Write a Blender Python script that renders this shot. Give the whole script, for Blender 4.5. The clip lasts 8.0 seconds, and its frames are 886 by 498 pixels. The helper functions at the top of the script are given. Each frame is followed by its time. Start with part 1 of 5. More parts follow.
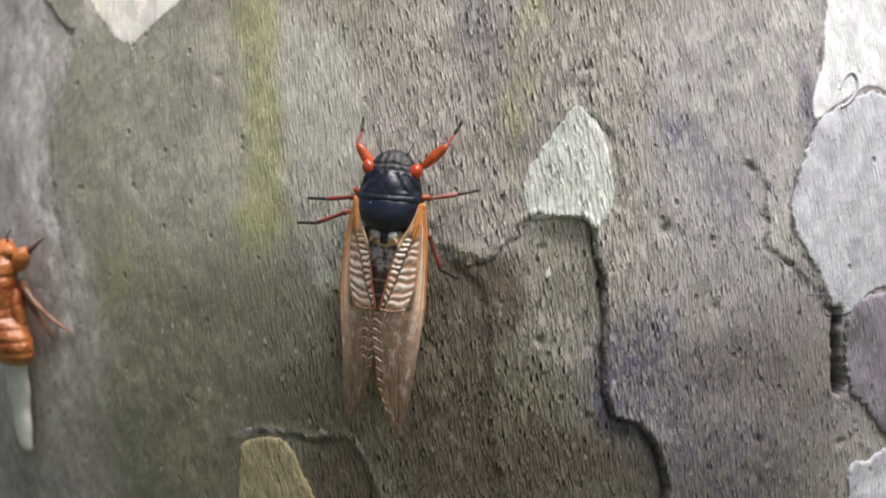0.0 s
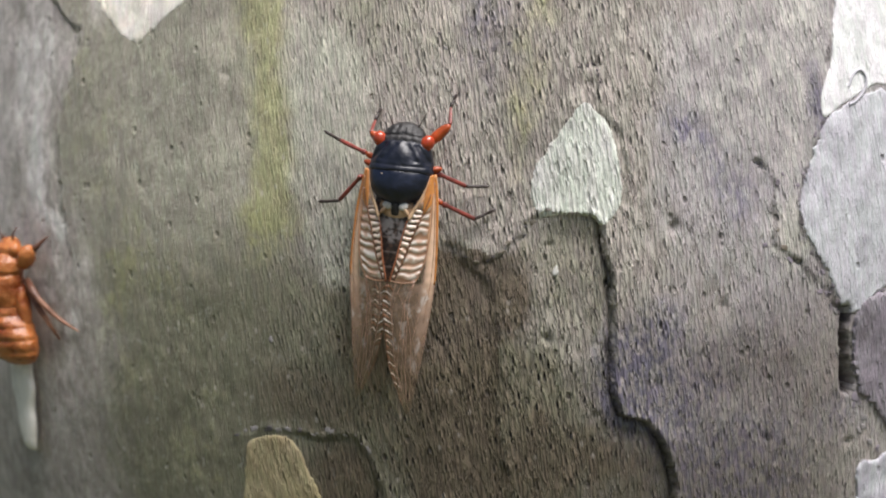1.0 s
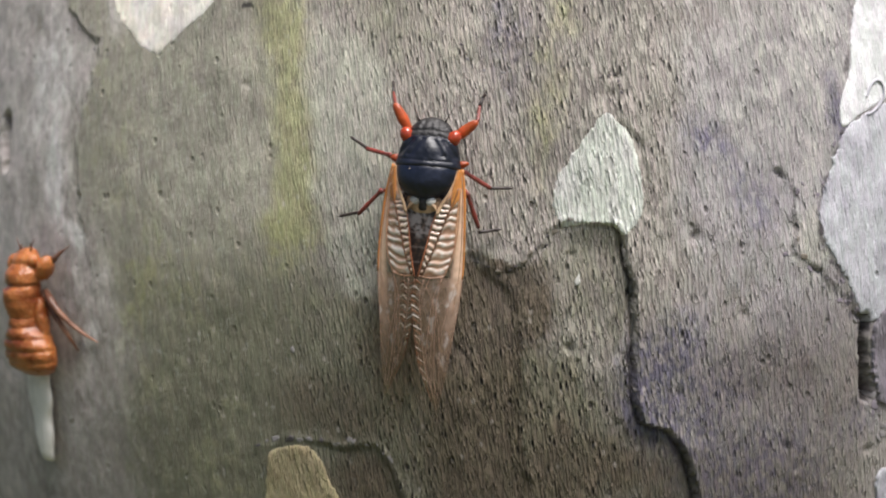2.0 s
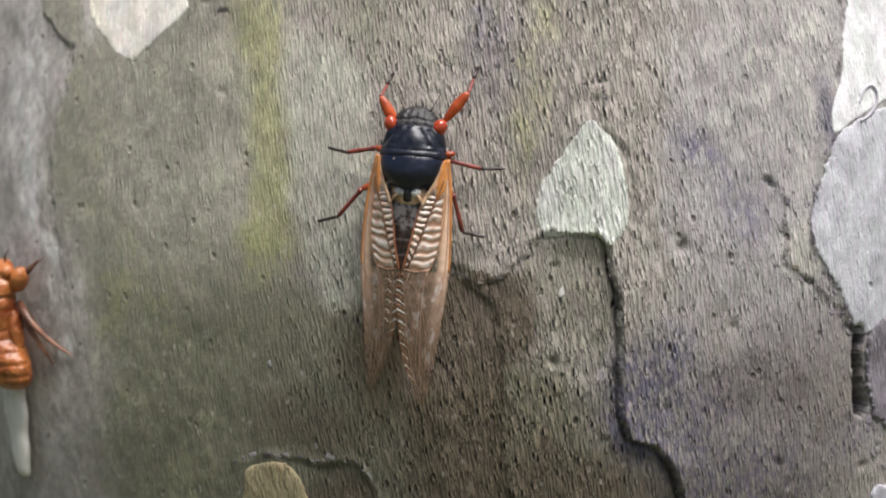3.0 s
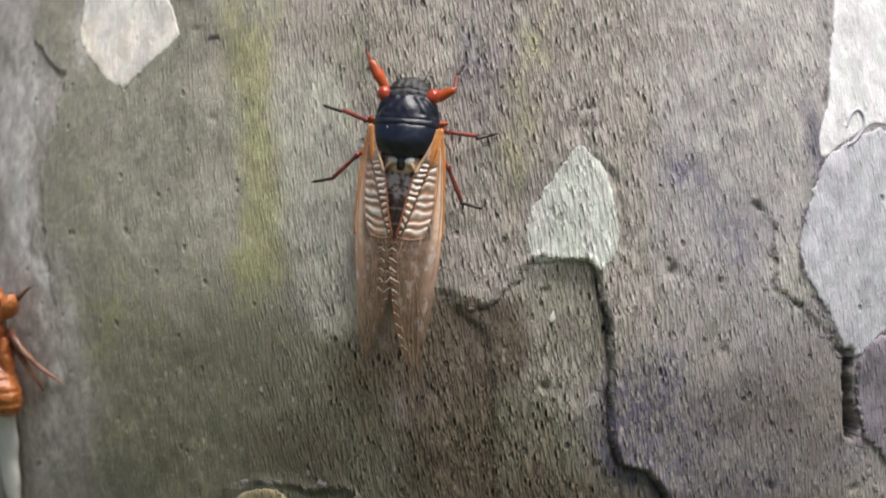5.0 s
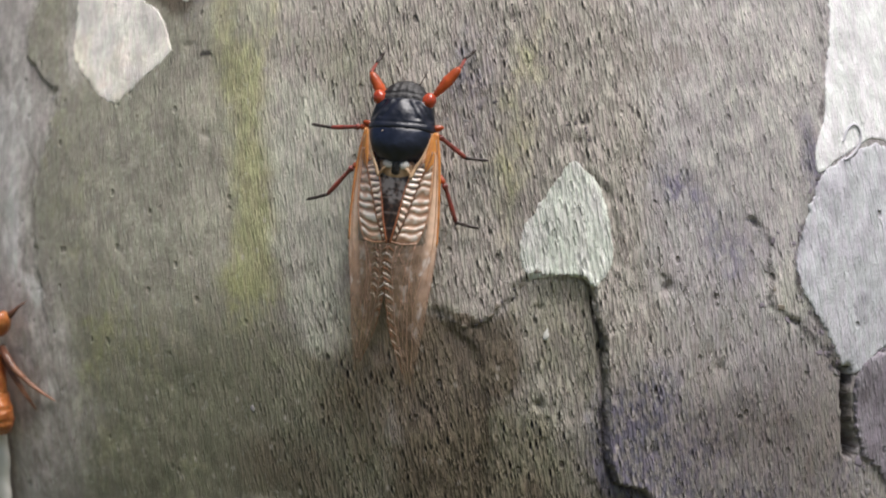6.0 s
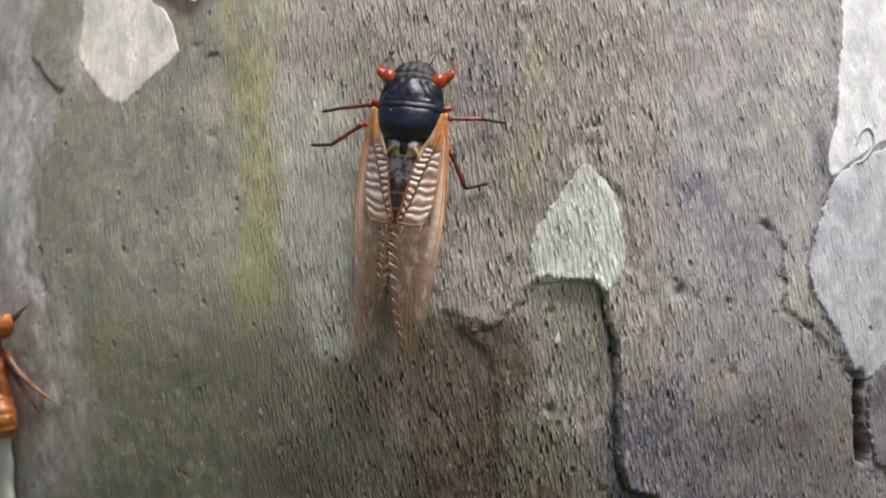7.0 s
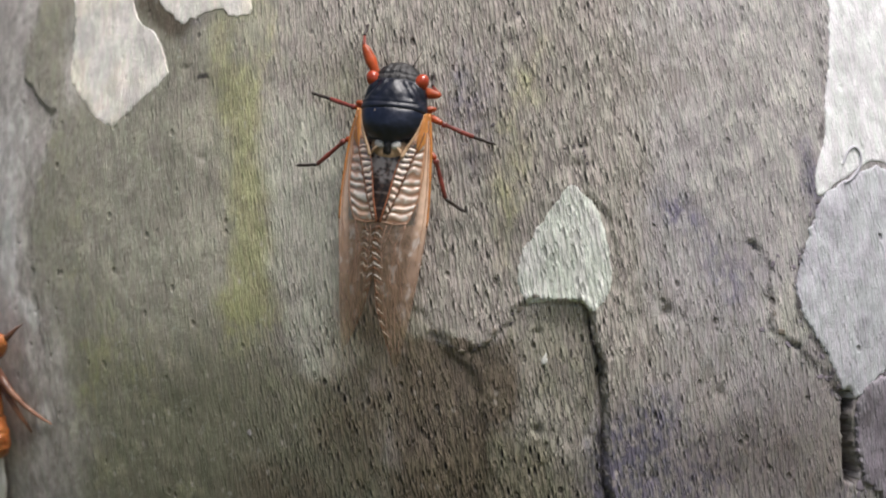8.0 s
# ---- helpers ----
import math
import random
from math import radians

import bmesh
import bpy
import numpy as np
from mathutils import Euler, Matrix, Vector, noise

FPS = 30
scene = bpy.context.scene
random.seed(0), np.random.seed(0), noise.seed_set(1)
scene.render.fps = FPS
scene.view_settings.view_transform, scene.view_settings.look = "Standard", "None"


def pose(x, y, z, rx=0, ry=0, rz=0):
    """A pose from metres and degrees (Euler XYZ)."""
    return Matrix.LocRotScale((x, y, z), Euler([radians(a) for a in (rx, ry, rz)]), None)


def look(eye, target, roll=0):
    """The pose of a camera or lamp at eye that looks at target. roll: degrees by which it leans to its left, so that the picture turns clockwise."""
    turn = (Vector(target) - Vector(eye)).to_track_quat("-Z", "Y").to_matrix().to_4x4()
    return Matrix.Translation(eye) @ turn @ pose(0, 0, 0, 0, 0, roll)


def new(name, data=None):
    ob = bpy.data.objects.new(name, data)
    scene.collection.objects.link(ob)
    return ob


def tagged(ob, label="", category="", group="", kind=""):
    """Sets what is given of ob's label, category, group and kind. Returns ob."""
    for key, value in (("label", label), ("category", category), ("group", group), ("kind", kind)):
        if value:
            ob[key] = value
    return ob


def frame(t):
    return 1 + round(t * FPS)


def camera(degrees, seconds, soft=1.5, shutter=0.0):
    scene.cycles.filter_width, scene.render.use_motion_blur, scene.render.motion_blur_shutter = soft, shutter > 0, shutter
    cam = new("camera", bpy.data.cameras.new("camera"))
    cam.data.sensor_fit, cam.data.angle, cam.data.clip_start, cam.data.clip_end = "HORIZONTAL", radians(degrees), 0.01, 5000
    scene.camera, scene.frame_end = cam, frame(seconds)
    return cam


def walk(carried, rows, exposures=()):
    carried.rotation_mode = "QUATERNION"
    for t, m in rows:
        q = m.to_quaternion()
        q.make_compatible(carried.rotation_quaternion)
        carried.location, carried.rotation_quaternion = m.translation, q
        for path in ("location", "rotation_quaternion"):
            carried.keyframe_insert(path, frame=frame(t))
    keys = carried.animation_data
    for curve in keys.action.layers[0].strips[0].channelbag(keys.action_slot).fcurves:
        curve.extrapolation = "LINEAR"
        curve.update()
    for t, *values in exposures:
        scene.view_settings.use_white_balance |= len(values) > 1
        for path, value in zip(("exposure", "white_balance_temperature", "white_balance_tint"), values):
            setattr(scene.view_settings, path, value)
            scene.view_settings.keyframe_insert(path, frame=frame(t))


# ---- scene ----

# ------------------------------------------------------------ camera
R = 0.15947         # trunk radius at the camera's height, metres
Z0 = 1.35           # height above the ground at which v = 0
cam = camera(45.0, 8.0, soft=2.1)
cam.data.dof.use_dof = True
cam.data.dof.focus_distance = 0.166
cam.data.dof.aperture_fstop = 17.0
# seconds; x, y, z in millimetres from (0, 0, Z0); yaw, pitch, roll in degrees
ROWS = [
    (0.0, -9.41, -169.23, -0.00, 1.96, -2.90, 0.29),
    (0.2, -9.35, -169.57, -0.68, 2.07, -2.81, 0.25),
    (0.5, -9.62, -168.83, -2.28, 2.08, -2.83, 0.21),
    (0.7, -10.11, -168.89, -2.13, 2.03, -2.88, 0.31),
    (1.0, -10.43, -168.81, -1.16, 2.01, -2.66, 0.34),
    (1.2, -11.36, -169.76, -0.64, 1.83, -2.12, 0.29),
    (1.5, -14.40, -169.76, -1.18, 1.59, -2.55, 0.34),
    (1.7, -15.65, -169.96, -1.38, 1.56, -2.34, 0.27),
    (3.0, -11.30, -164.55, -0.21, 1.90, -1.91, 0.09),
    (3.2, -11.31, -163.28, -0.36, 1.71, -2.21, -0.06),
    (3.5, -10.80, -162.54, -0.09, 1.83, -1.91, 0.17),
    (3.7, -10.22, -163.61, 0.46, 1.64, -1.31, 0.13),
    (4.0, -10.19, -162.88, 0.83, 1.58, -1.60, -0.04),
    (4.2, -10.82, -163.84, 0.89, 1.50, -1.09, -0.19),
    (4.5, -11.24, -165.27, 1.07, 1.45, -0.74, -0.36),
    (4.7, -11.38, -165.17, 0.96, 1.44, -1.05, -0.22),
    (5.8, -9.70, -163.88, 1.19, 1.56, -0.28, -0.27),
    (6.0, -9.50, -163.46, 1.46, 1.65, -0.22, -0.29),
    (6.2, -9.08, -163.16, 2.21, 1.68, -0.16, -0.24),
    (6.5, -8.89, -164.42, 2.76, 1.85, -0.14, -0.24),
    (6.7, -9.47, -164.79, 2.42, 1.90, -0.43, -0.31),
    (7.0, -11.69, -162.02, 1.54, 1.45, -0.08, -0.15),
    (7.2, -11.21, -160.95, 2.20, 1.42, -0.05, -0.24),
    (7.5, -9.67, -161.02, 4.03, 1.44, 0.21, -0.20),
    (7.7, -9.06, -161.75, 3.83, 1.58, 0.43, -0.24),
    (8.0, -8.63, -162.48, 3.65, 1.83, 0.31, -0.35),
]
walk(cam, [(t, pose(x / 1000, y / 1000, Z0 + z / 1000, 90, 0, yaw) @ pose(0, 0, 0, pitch, 0, roll)) for t, x, y, z, yaw, pitch, roll in ROWS],
     exposures=[(0.0, 0.32), (4.0, 0.24), (8.0, 0.07)])

# ------------------------------------------------------------ light
SUN_ELEVATION, SUN_AZIMUTH = 66.0, 143.0      # azimuth clockwise from +y
world = bpy.data.worlds.new("overcast_sky")
scene.world = world
world.use_nodes = True
wt = world.node_tree
sky = wt.nodes.new("ShaderNodeTexSky")
sky.sky_type = "NISHITA"
sky.sun_disc = False
sky.sun_elevation, sky.sun_rotation = radians(SUN_ELEVATION), radians(SUN_AZIMUTH)
sky.air_density, sky.dust_density, sky.ozone_density = 1.0, 2.0, 1.0
wt.links.new(sky.outputs["Color"], wt.nodes["Background"].inputs["Color"])
wt.nodes["Background"].inputs["Strength"].default_value = 0.07
sun = new("sun", bpy.data.lights.new("sun", "SUN"))
sun.data.energy, sun.data.angle, sun.data.color = 5.0, radians(38), (1.0, 0.962, 0.95)
_el, _az = radians(SUN_ELEVATION), radians(SUN_AZIMUTH)
sun.matrix_world = look((math.sin(_az) * math.cos(_el) * 5, math.cos(_az) * math.cos(_el) * 5, Z0 + math.sin(_el) * 5), (0, 0, Z0))


# ------------------------------------------------------------ node helpers
def node(nt, kind, ins=None, out=0):
    n = nt.nodes.new(kind)
    for key, value in (ins or {}).items():
        if isinstance(value, bpy.types.NodeSocket):
            nt.links.new(value, n.inputs[key])
        else:
            n.inputs[key].default_value = value
    return n


def math_node(nt, op, a, b=0.0, clamp=False):
    n = nt.nodes.new("ShaderNodeMath")
    n.operation, n.use_clamp = op, clamp
    for k, value in enumerate((a, b)):
        if isinstance(value, bpy.types.NodeSocket):
            nt.links.new(value, n.inputs[k])
        else:
            n.inputs[k].default_value = value
    return n.outputs[0]


def noise_node(nt, vec, scale, detail=2.0, rough=0.5, distort=0.0):
    n = node(nt, "ShaderNodeTexNoise", {"Vector": vec, "Scale": scale, "Detail": detail, "Roughness": rough, "Distortion": distort})
    return n.outputs["Fac"]


def stretch(nt, vec, x, y, z=1.0, shift=0.0, lean=0.0):
    n = node(nt, "ShaderNodeMapping", {"Vector": vec, "Scale": (x, y, z), "Rotation": (0.0, 0.0, lean), "Location": (shift, shift * 0.7, shift * 0.3)})
    return n.outputs["Vector"]


def span(nt, value, lo, hi, to_lo=0.0, to_hi=1.0):
    n = nt.nodes.new("ShaderNodeMapRange")
    n.interpolation_type = "SMOOTHSTEP"
    nt.links.new(value, n.inputs["Value"])
    for key, v in (("From Min", lo), ("From Max", hi), ("To Min", to_lo), ("To Max", to_hi)):
        n.inputs[key].default_value = v
    return n.outputs["Result"]


def blend(nt, fac, a, b, kind="MIX"):
    n = nt.nodes.new("ShaderNodeMix")
    n.data_type, n.blend_type = "RGBA", kind
    for key, value in ((0, fac), (6, a), (7, b)):
        if isinstance(value, bpy.types.NodeSocket):
            nt.links.new(value, n.inputs[key])
        elif key == 0:
            n.inputs[key].default_value = value
        else:
            n.inputs[key].default_value = (*value, 1.0)
    return n.outputs[2]


def material(name):
    m = bpy.data.materials.new(name)
    m.use_nodes = True
    nt = m.node_tree
    return m, nt, nt.nodes["Principled BSDF"]


def bump(nt, height, distance, strength=1.0):
    n = node(nt, "ShaderNodeBump", {"Height": height, "Distance": distance, "Strength": strength})
    return n.outputs["Normal"]


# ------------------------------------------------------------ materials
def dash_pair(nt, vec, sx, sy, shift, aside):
    """Short upright slits and the raised lips beside them, both 0 to 1; the lips stand for lit edges painted into the
    colour. sx, sy: slits per mm; aside: mm from slit to lip.
    """
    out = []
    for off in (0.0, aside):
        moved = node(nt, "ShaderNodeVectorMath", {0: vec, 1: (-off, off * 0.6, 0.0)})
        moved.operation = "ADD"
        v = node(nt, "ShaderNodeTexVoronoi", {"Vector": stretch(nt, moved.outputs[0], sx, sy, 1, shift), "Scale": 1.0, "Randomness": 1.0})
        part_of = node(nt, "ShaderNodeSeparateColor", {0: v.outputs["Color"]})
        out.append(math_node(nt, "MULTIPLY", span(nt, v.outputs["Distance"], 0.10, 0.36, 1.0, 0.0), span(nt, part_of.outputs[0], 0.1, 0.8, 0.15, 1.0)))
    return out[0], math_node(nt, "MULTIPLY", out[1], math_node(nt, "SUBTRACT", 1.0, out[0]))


def bark_material(name, colour, second, groove, stain_shade=False, mottle=None, fibre=1.0, dark=0.18, light=1.8, speck=0.8, rough=0.85, lump=0.6, size=1.0):
    """Fibrous bark. The UV map holds millimetres round and along the trunk."""
    m, nt, bsdf = material(name)
    uv = node(nt, "ShaderNodeUVMap").outputs["UV"]
    # wavy fibres: short upright dashes
    wob = node(nt, "ShaderNodeTexNoise", {"Vector": uv, "Scale": 0.22, "Detail": 2.0})
    off = node(nt, "ShaderNodeVectorMath", {0: wob.outputs["Color"], 1: (0.5, 0.5, 0.5)})
    off.operation = "SUBTRACT"
    off2 = node(nt, "ShaderNodeVectorMath", {0: off.outputs[0], 1: (0.32, 0.3, 0.0)})
    off2.operation = "MULTIPLY"
    add = node(nt, "ShaderNodeVectorMath", {0: uv, 1: off2.outputs[0]})
    wuv = stretch(nt, add.outputs[0], 1.0, 1.0, 1.0, 0.0, radians(-7))
    f1 = noise_node(nt, stretch(nt, wuv, 2.7 / size, 0.32 / size), 1.0, 1.6, 0.5)
    f2 = noise_node(nt, stretch(nt, wuv, 5.2, 1.0, 1, 7.0), 1.0, 2.0, 0.55)
    f3 = noise_node(nt, stretch(nt, uv, 0.16, 0.11, 1, 3.0), 1.0, 4.0, 0.6)
    f4 = noise_node(nt, stretch(nt, uv, 0.035, 0.022, 1, 11.0), 1.0, 3.0, 0.55)
    f5 = noise_node(nt, stretch(nt, uv, 0.07, 0.05, 1, 23.0), 1.0, 3.0, 0.6)
    fine = noise_node(nt, stretch(nt, uv, 6.0, 3.0), 1.0, 2.0, 0.6)
    blotch = noise_node(nt, stretch(nt, wuv, 0.42, 0.26, 1, 41.0), 1.0, 3.0, 0.62, 0.6)
    fib = math_node(nt, "ADD", math_node(nt, "MULTIPLY", f1, 0.75), math_node(nt, "MULTIPLY", f2, 0.25))
    slit_a, lit_lip_a = dash_pair(nt, wuv, 1.12 / size, 0.38 / size, 0.0, 0.30 * size)
    slit_b, lit_lip_b = dash_pair(nt, wuv, 1.75 / size, 0.62 / size, 4.3, 0.22 * size)
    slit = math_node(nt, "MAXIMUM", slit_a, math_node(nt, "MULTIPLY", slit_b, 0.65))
    lit_lip = math_node(nt, "MAXIMUM", lit_lip_a, math_node(nt, "MULTIPLY", lit_lip_b, 0.7))
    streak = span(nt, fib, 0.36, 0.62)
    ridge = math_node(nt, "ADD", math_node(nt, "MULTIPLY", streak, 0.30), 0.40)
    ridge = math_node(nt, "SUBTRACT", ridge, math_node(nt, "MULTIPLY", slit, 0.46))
    # raised lips also lighten the colour: highlights painted beside the slits
    ridge = math_node(nt, "ADD", ridge, math_node(nt, "MULTIPLY", lit_lip, 0.42), True)
    vor = node(nt, "ShaderNodeTexVoronoi", {"Vector": stretch(nt, wuv, 0.30, 0.20), "Scale": 1.0, "Randomness": 1.0})
    pits = math_node(nt, "MULTIPLY", span(nt, vor.outputs["Distance"], 0.06, 0.16, 1.0, 0.0), span(nt, f3, 0.42, 0.55))
    vor2 = node(nt, "ShaderNodeTexVoronoi", {"Vector": stretch(nt, wuv, 0.36, 0.22, 1, 5.0), "Scale": 1.0, "Randomness": 1.0})
    chips = span(nt, vor2.outputs["Distance"], 0.05, 0.16, 1.0, 0.0)
    col = blend(nt, span(nt, f3, 0.38, 0.64), colour, second)
    if mottle:
        col = blend(nt, span(nt, math_node(nt, "ADD", math_node(nt, "MULTIPLY", f4, 0.5), math_node(nt, "MULTIPLY", f3, 0.5)), 0.47, 0.60), col, mottle)
    if stain_shade:
        edge = math_node(nt, "MULTIPLY", math_node(nt, "SUBTRACT", f3, 0.5), 0.55)
        edge = math_node(nt, "ADD", edge, math_node(nt, "MULTIPLY", math_node(nt, "SUBTRACT", f1, 0.5), 0.3))
        edge = math_node(nt, "ADD", edge, math_node(nt, "MULTIPLY", math_node(nt, "SUBTRACT", blotch, 0.5), 0.8))
        for key, tint, amount in STAINS_AND_SHADE:
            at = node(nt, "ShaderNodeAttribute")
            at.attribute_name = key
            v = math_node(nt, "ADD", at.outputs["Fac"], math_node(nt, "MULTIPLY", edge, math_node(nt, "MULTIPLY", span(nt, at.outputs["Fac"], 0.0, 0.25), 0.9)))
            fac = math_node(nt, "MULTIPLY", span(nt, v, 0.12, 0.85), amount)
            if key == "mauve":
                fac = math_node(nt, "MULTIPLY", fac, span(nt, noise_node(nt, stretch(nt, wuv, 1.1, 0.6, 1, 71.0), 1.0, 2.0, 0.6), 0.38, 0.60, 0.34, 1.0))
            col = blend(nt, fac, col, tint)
    shade = math_node(nt, "MULTIPLY", span(nt, f4, 0.3, 0.7, 0.86, 1.14), span(nt, f3, 0.3, 0.7, 0.90, 1.10))
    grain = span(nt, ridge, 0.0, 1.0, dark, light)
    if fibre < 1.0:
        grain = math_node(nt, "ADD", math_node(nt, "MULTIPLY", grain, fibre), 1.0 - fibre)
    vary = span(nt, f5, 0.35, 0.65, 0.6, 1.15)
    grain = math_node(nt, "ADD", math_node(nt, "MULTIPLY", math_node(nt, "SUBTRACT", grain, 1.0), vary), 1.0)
    if stain_shade:
        at = node(nt, "ShaderNodeAttribute")
        at.attribute_name = "sleek"
        keep = math_node(nt, "SUBTRACT", 1.0, math_node(nt, "MULTIPLY", at.outputs["Fac"], 0.78))
        coarse = node(nt, "ShaderNodeAttribute")
        coarse.attribute_name = "coarse"
        keep = math_node(nt, "ADD", keep, math_node(nt, "MULTIPLY", coarse.outputs["Fac"], 0.4))
        grain = math_node(nt, "ADD", math_node(nt, "MULTIPLY", math_node(nt, "SUBTRACT", grain, 1.0), keep), 1.0)
    grain = math_node(nt, "MULTIPLY", grain, shade)
    grain = math_node(nt, "MULTIPLY", grain, span(nt, blotch, 0.32, 0.68, 0.84, 1.15))
    grain = math_node(nt, "MULTIPLY", grain, span(nt, fine, 0.3, 0.7, 0.92, 1.08))
    # single fibres lean to pink or to olive
    hue = noise_node(nt, stretch(nt, wuv, 1.3, 0.22, 1, 31.0), 1.0, 2.0, 0.5)
    col = blend(nt, 1.0, col, blend(nt, span(nt, hue, 0.38, 0.62), (1.025, 0.992, 1.0), (0.985, 1.01, 0.965)), "MULTIPLY")
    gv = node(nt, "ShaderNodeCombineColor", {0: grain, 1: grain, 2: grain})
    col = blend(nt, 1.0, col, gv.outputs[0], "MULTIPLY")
    if stain_shade:
        pits = math_node(nt, "MULTIPLY", pits, math_node(nt, "MAXIMUM", keep, 0.5))
        # where the fibres are worn away: soft blotches and small flecks
        worn = noise_node(nt, stretch(nt, uv, 0.85, 0.55, 1, 57.0), 1.0, 3.0, 0.6, 1.0)
        fleck = math_node(nt, "MULTIPLY", at.outputs["Fac"], span(nt, worn, 0.60, 0.70))
        hollow = math_node(nt, "MULTIPLY", at.outputs["Fac"], span(nt, worn, 0.30, 0.41, 1.0, 0.0))
        col = blend(nt, math_node(nt, "MULTIPLY", fleck, 0.30), col, (0.52, 0.51, 0.46))
        col = blend(nt, math_node(nt, "MULTIPLY", hollow, 0.34), col, (0.10, 0.095, 0.075))
    col = blend(nt, math_node(nt, "MULTIPLY", pits, speck), col, groove)
    col = blend(nt, math_node(nt, "MULTIPLY", chips, speck * 0.45), col, tuple(min(0.8, c * 1.6) for c in colour))
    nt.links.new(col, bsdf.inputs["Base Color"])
    bsdf.inputs["Roughness"].default_value = rough
    bsdf.inputs["Specular IOR Level"].default_value = 0.3
    lines = math_node(nt, "MULTIPLY", ridge, 1.0 * fibre)
    if stain_shade:
        lines = math_node(nt, "MULTIPLY", lines, keep)
    h = math_node(nt, "ADD", lines, math_node(nt, "MULTIPLY", f3, lump))
    h = math_node(nt, "ADD", h, math_node(nt, "MULTIPLY", fine, 0.14))
    h = math_node(nt, "SUBTRACT", h, math_node(nt, "MULTIPLY", pits, 0.8 * speck))
    nt.links.new(bump(nt, h, 0.00075, 1.0), bsdf.inputs["Normal"])
    return m


STAINS_AND_SHADE = [
    ("sage", (0.365, 0.343, 0.272), 0.8),
    ("olive", (0.18, 0.172, 0.118), 0.9),
    ("lilac", (0.53, 0.48, 0.455), 0.85),
    ("algae", (0.34, 0.335, 0.12), 0.5),
    ("cool", (0.39, 0.365, 0.375), 0.7),
    ("pale", (0.485, 0.468, 0.395), 0.8),
    ("mauve", (0.14, 0.127, 0.178), 0.92),
    ("brown", (0.105, 0.080, 0.055), 0.85),
    ("chalk", (0.74, 0.71, 0.68), 0.75),
    # dark crust, set near black to paint shade into the crevice
    ("crust_shade", (0.05, 0.045, 0.044), 0.92),
]
BARK = bark_material("bark", (0.400, 0.358, 0.320), (0.330, 0.298, 0.264), (0.07, 0.06, 0.05), stain_shade=True)
BARK_LEAF = bark_material("pale_green_inner_bark", (0.70, 0.70, 0.65), (0.60, 0.62, 0.55), (0.2, 0.19, 0.15), fibre=0.85, dark=0.45, light=1.5, speck=0.2, lump=0.2, size=1.25)
BARK_CREAM = bark_material("cream_inner_bark", (0.89, 0.84, 0.78), (0.86, 0.80, 0.73), (0.30, 0.23, 0.16), mottle=(0.82, 0.74, 0.64), fibre=0.14, dark=0.6, light=1.5, speck=0.12, lump=0.15)
BARK_WHITE = bark_material("white_inner_bark", (0.83, 0.82, 0.82), (0.78, 0.77, 0.77), (0.45, 0.44, 0.42), fibre=0.2, dark=0.7, light=1.4, speck=0.15)
BARK_BLUE = bark_material("blue_grey_bark", (0.66, 0.655, 0.69), (0.55, 0.545, 0.58), (0.17, 0.16, 0.17), mottle=(0.38, 0.36, 0.405), fibre=0.3, dark=0.6, light=1.3, speck=0.6)
BARK_MAUVE = bark_material("mauve_bark", (0.34, 0.30, 0.34), (0.24, 0.215, 0.24), (0.08, 0.07, 0.07), mottle=(0.13, 0.115, 0.12), fibre=0.5, dark=0.6, light=1.2, speck=0.6)
BARK_TAN = bark_material("tan_inner_bark", (0.52, 0.44, 0.27), (0.44, 0.36, 0.21), (0.10, 0.08, 0.05), fibre=0.8, dark=0.5, light=1.2, speck=0.3)
BARK_CRUST = bark_material("dark_crust_bark", (0.16, 0.145, 0.15), (0.10, 0.09, 0.09), (0.05, 0.045, 0.045), fibre=0.5, dark=0.55, light=1.3, speck=0.5)
BARK_TAN_GREY = bark_material("tan_grey_bark", (0.34, 0.30, 0.24), (0.25, 0.22, 0.17), (0.07, 0.06, 0.05), fibre=0.7, dark=0.5, light=1.3, speck=0.5)
BARK_GREY = bark_material("grey_bark", (0.36, 0.345, 0.335), (0.30, 0.285, 0.275), (0.08, 0.07, 0.07), fibre=0.6, dark=0.55, light=1.2, speck=0.6)


def plain(name, colour, rough=0.4, spec=0.5, vary=0.25, scale=900.0, relief=0.0, coat=0.0, subsurface=0.0, second=None):
    m, nt, bsdf = material(name)
    co = node(nt, "ShaderNodeTexCoord").outputs["Object"]
    n1 = noise_node(nt, co, scale, 3.0, 0.6)
    n2 = noise_node(nt, co, scale * 0.2, 2.0, 0.5)
    dim = tuple(c * (1 - vary) for c in colour) if second is None else second
    col = blend(nt, span(nt, math_node(nt, "ADD", math_node(nt, "MULTIPLY", n1, 0.5), math_node(nt, "MULTIPLY", n2, 0.5)), 0.38, 0.62), dim, colour)
    nt.links.new(col, bsdf.inputs["Base Color"])
    nt.links.new(span(nt, n1, 0.3, 0.7, rough * 0.85, min(1.0, rough * 1.2)), bsdf.inputs["Roughness"])
    bsdf.inputs["Specular IOR Level"].default_value = spec
    bsdf.inputs["Coat Weight"].default_value = coat
    if subsurface:
        bsdf.inputs["Subsurface Weight"].default_value = subsurface
        bsdf.inputs["Subsurface Radius"].default_value = (1.0, 0.4, 0.15)
        bsdf.inputs["Subsurface Scale"].default_value = 0.0012
    if relief:
        nt.links.new(bump(nt, n1, relief, 1.0), bsdf.inputs["Normal"])
    return m


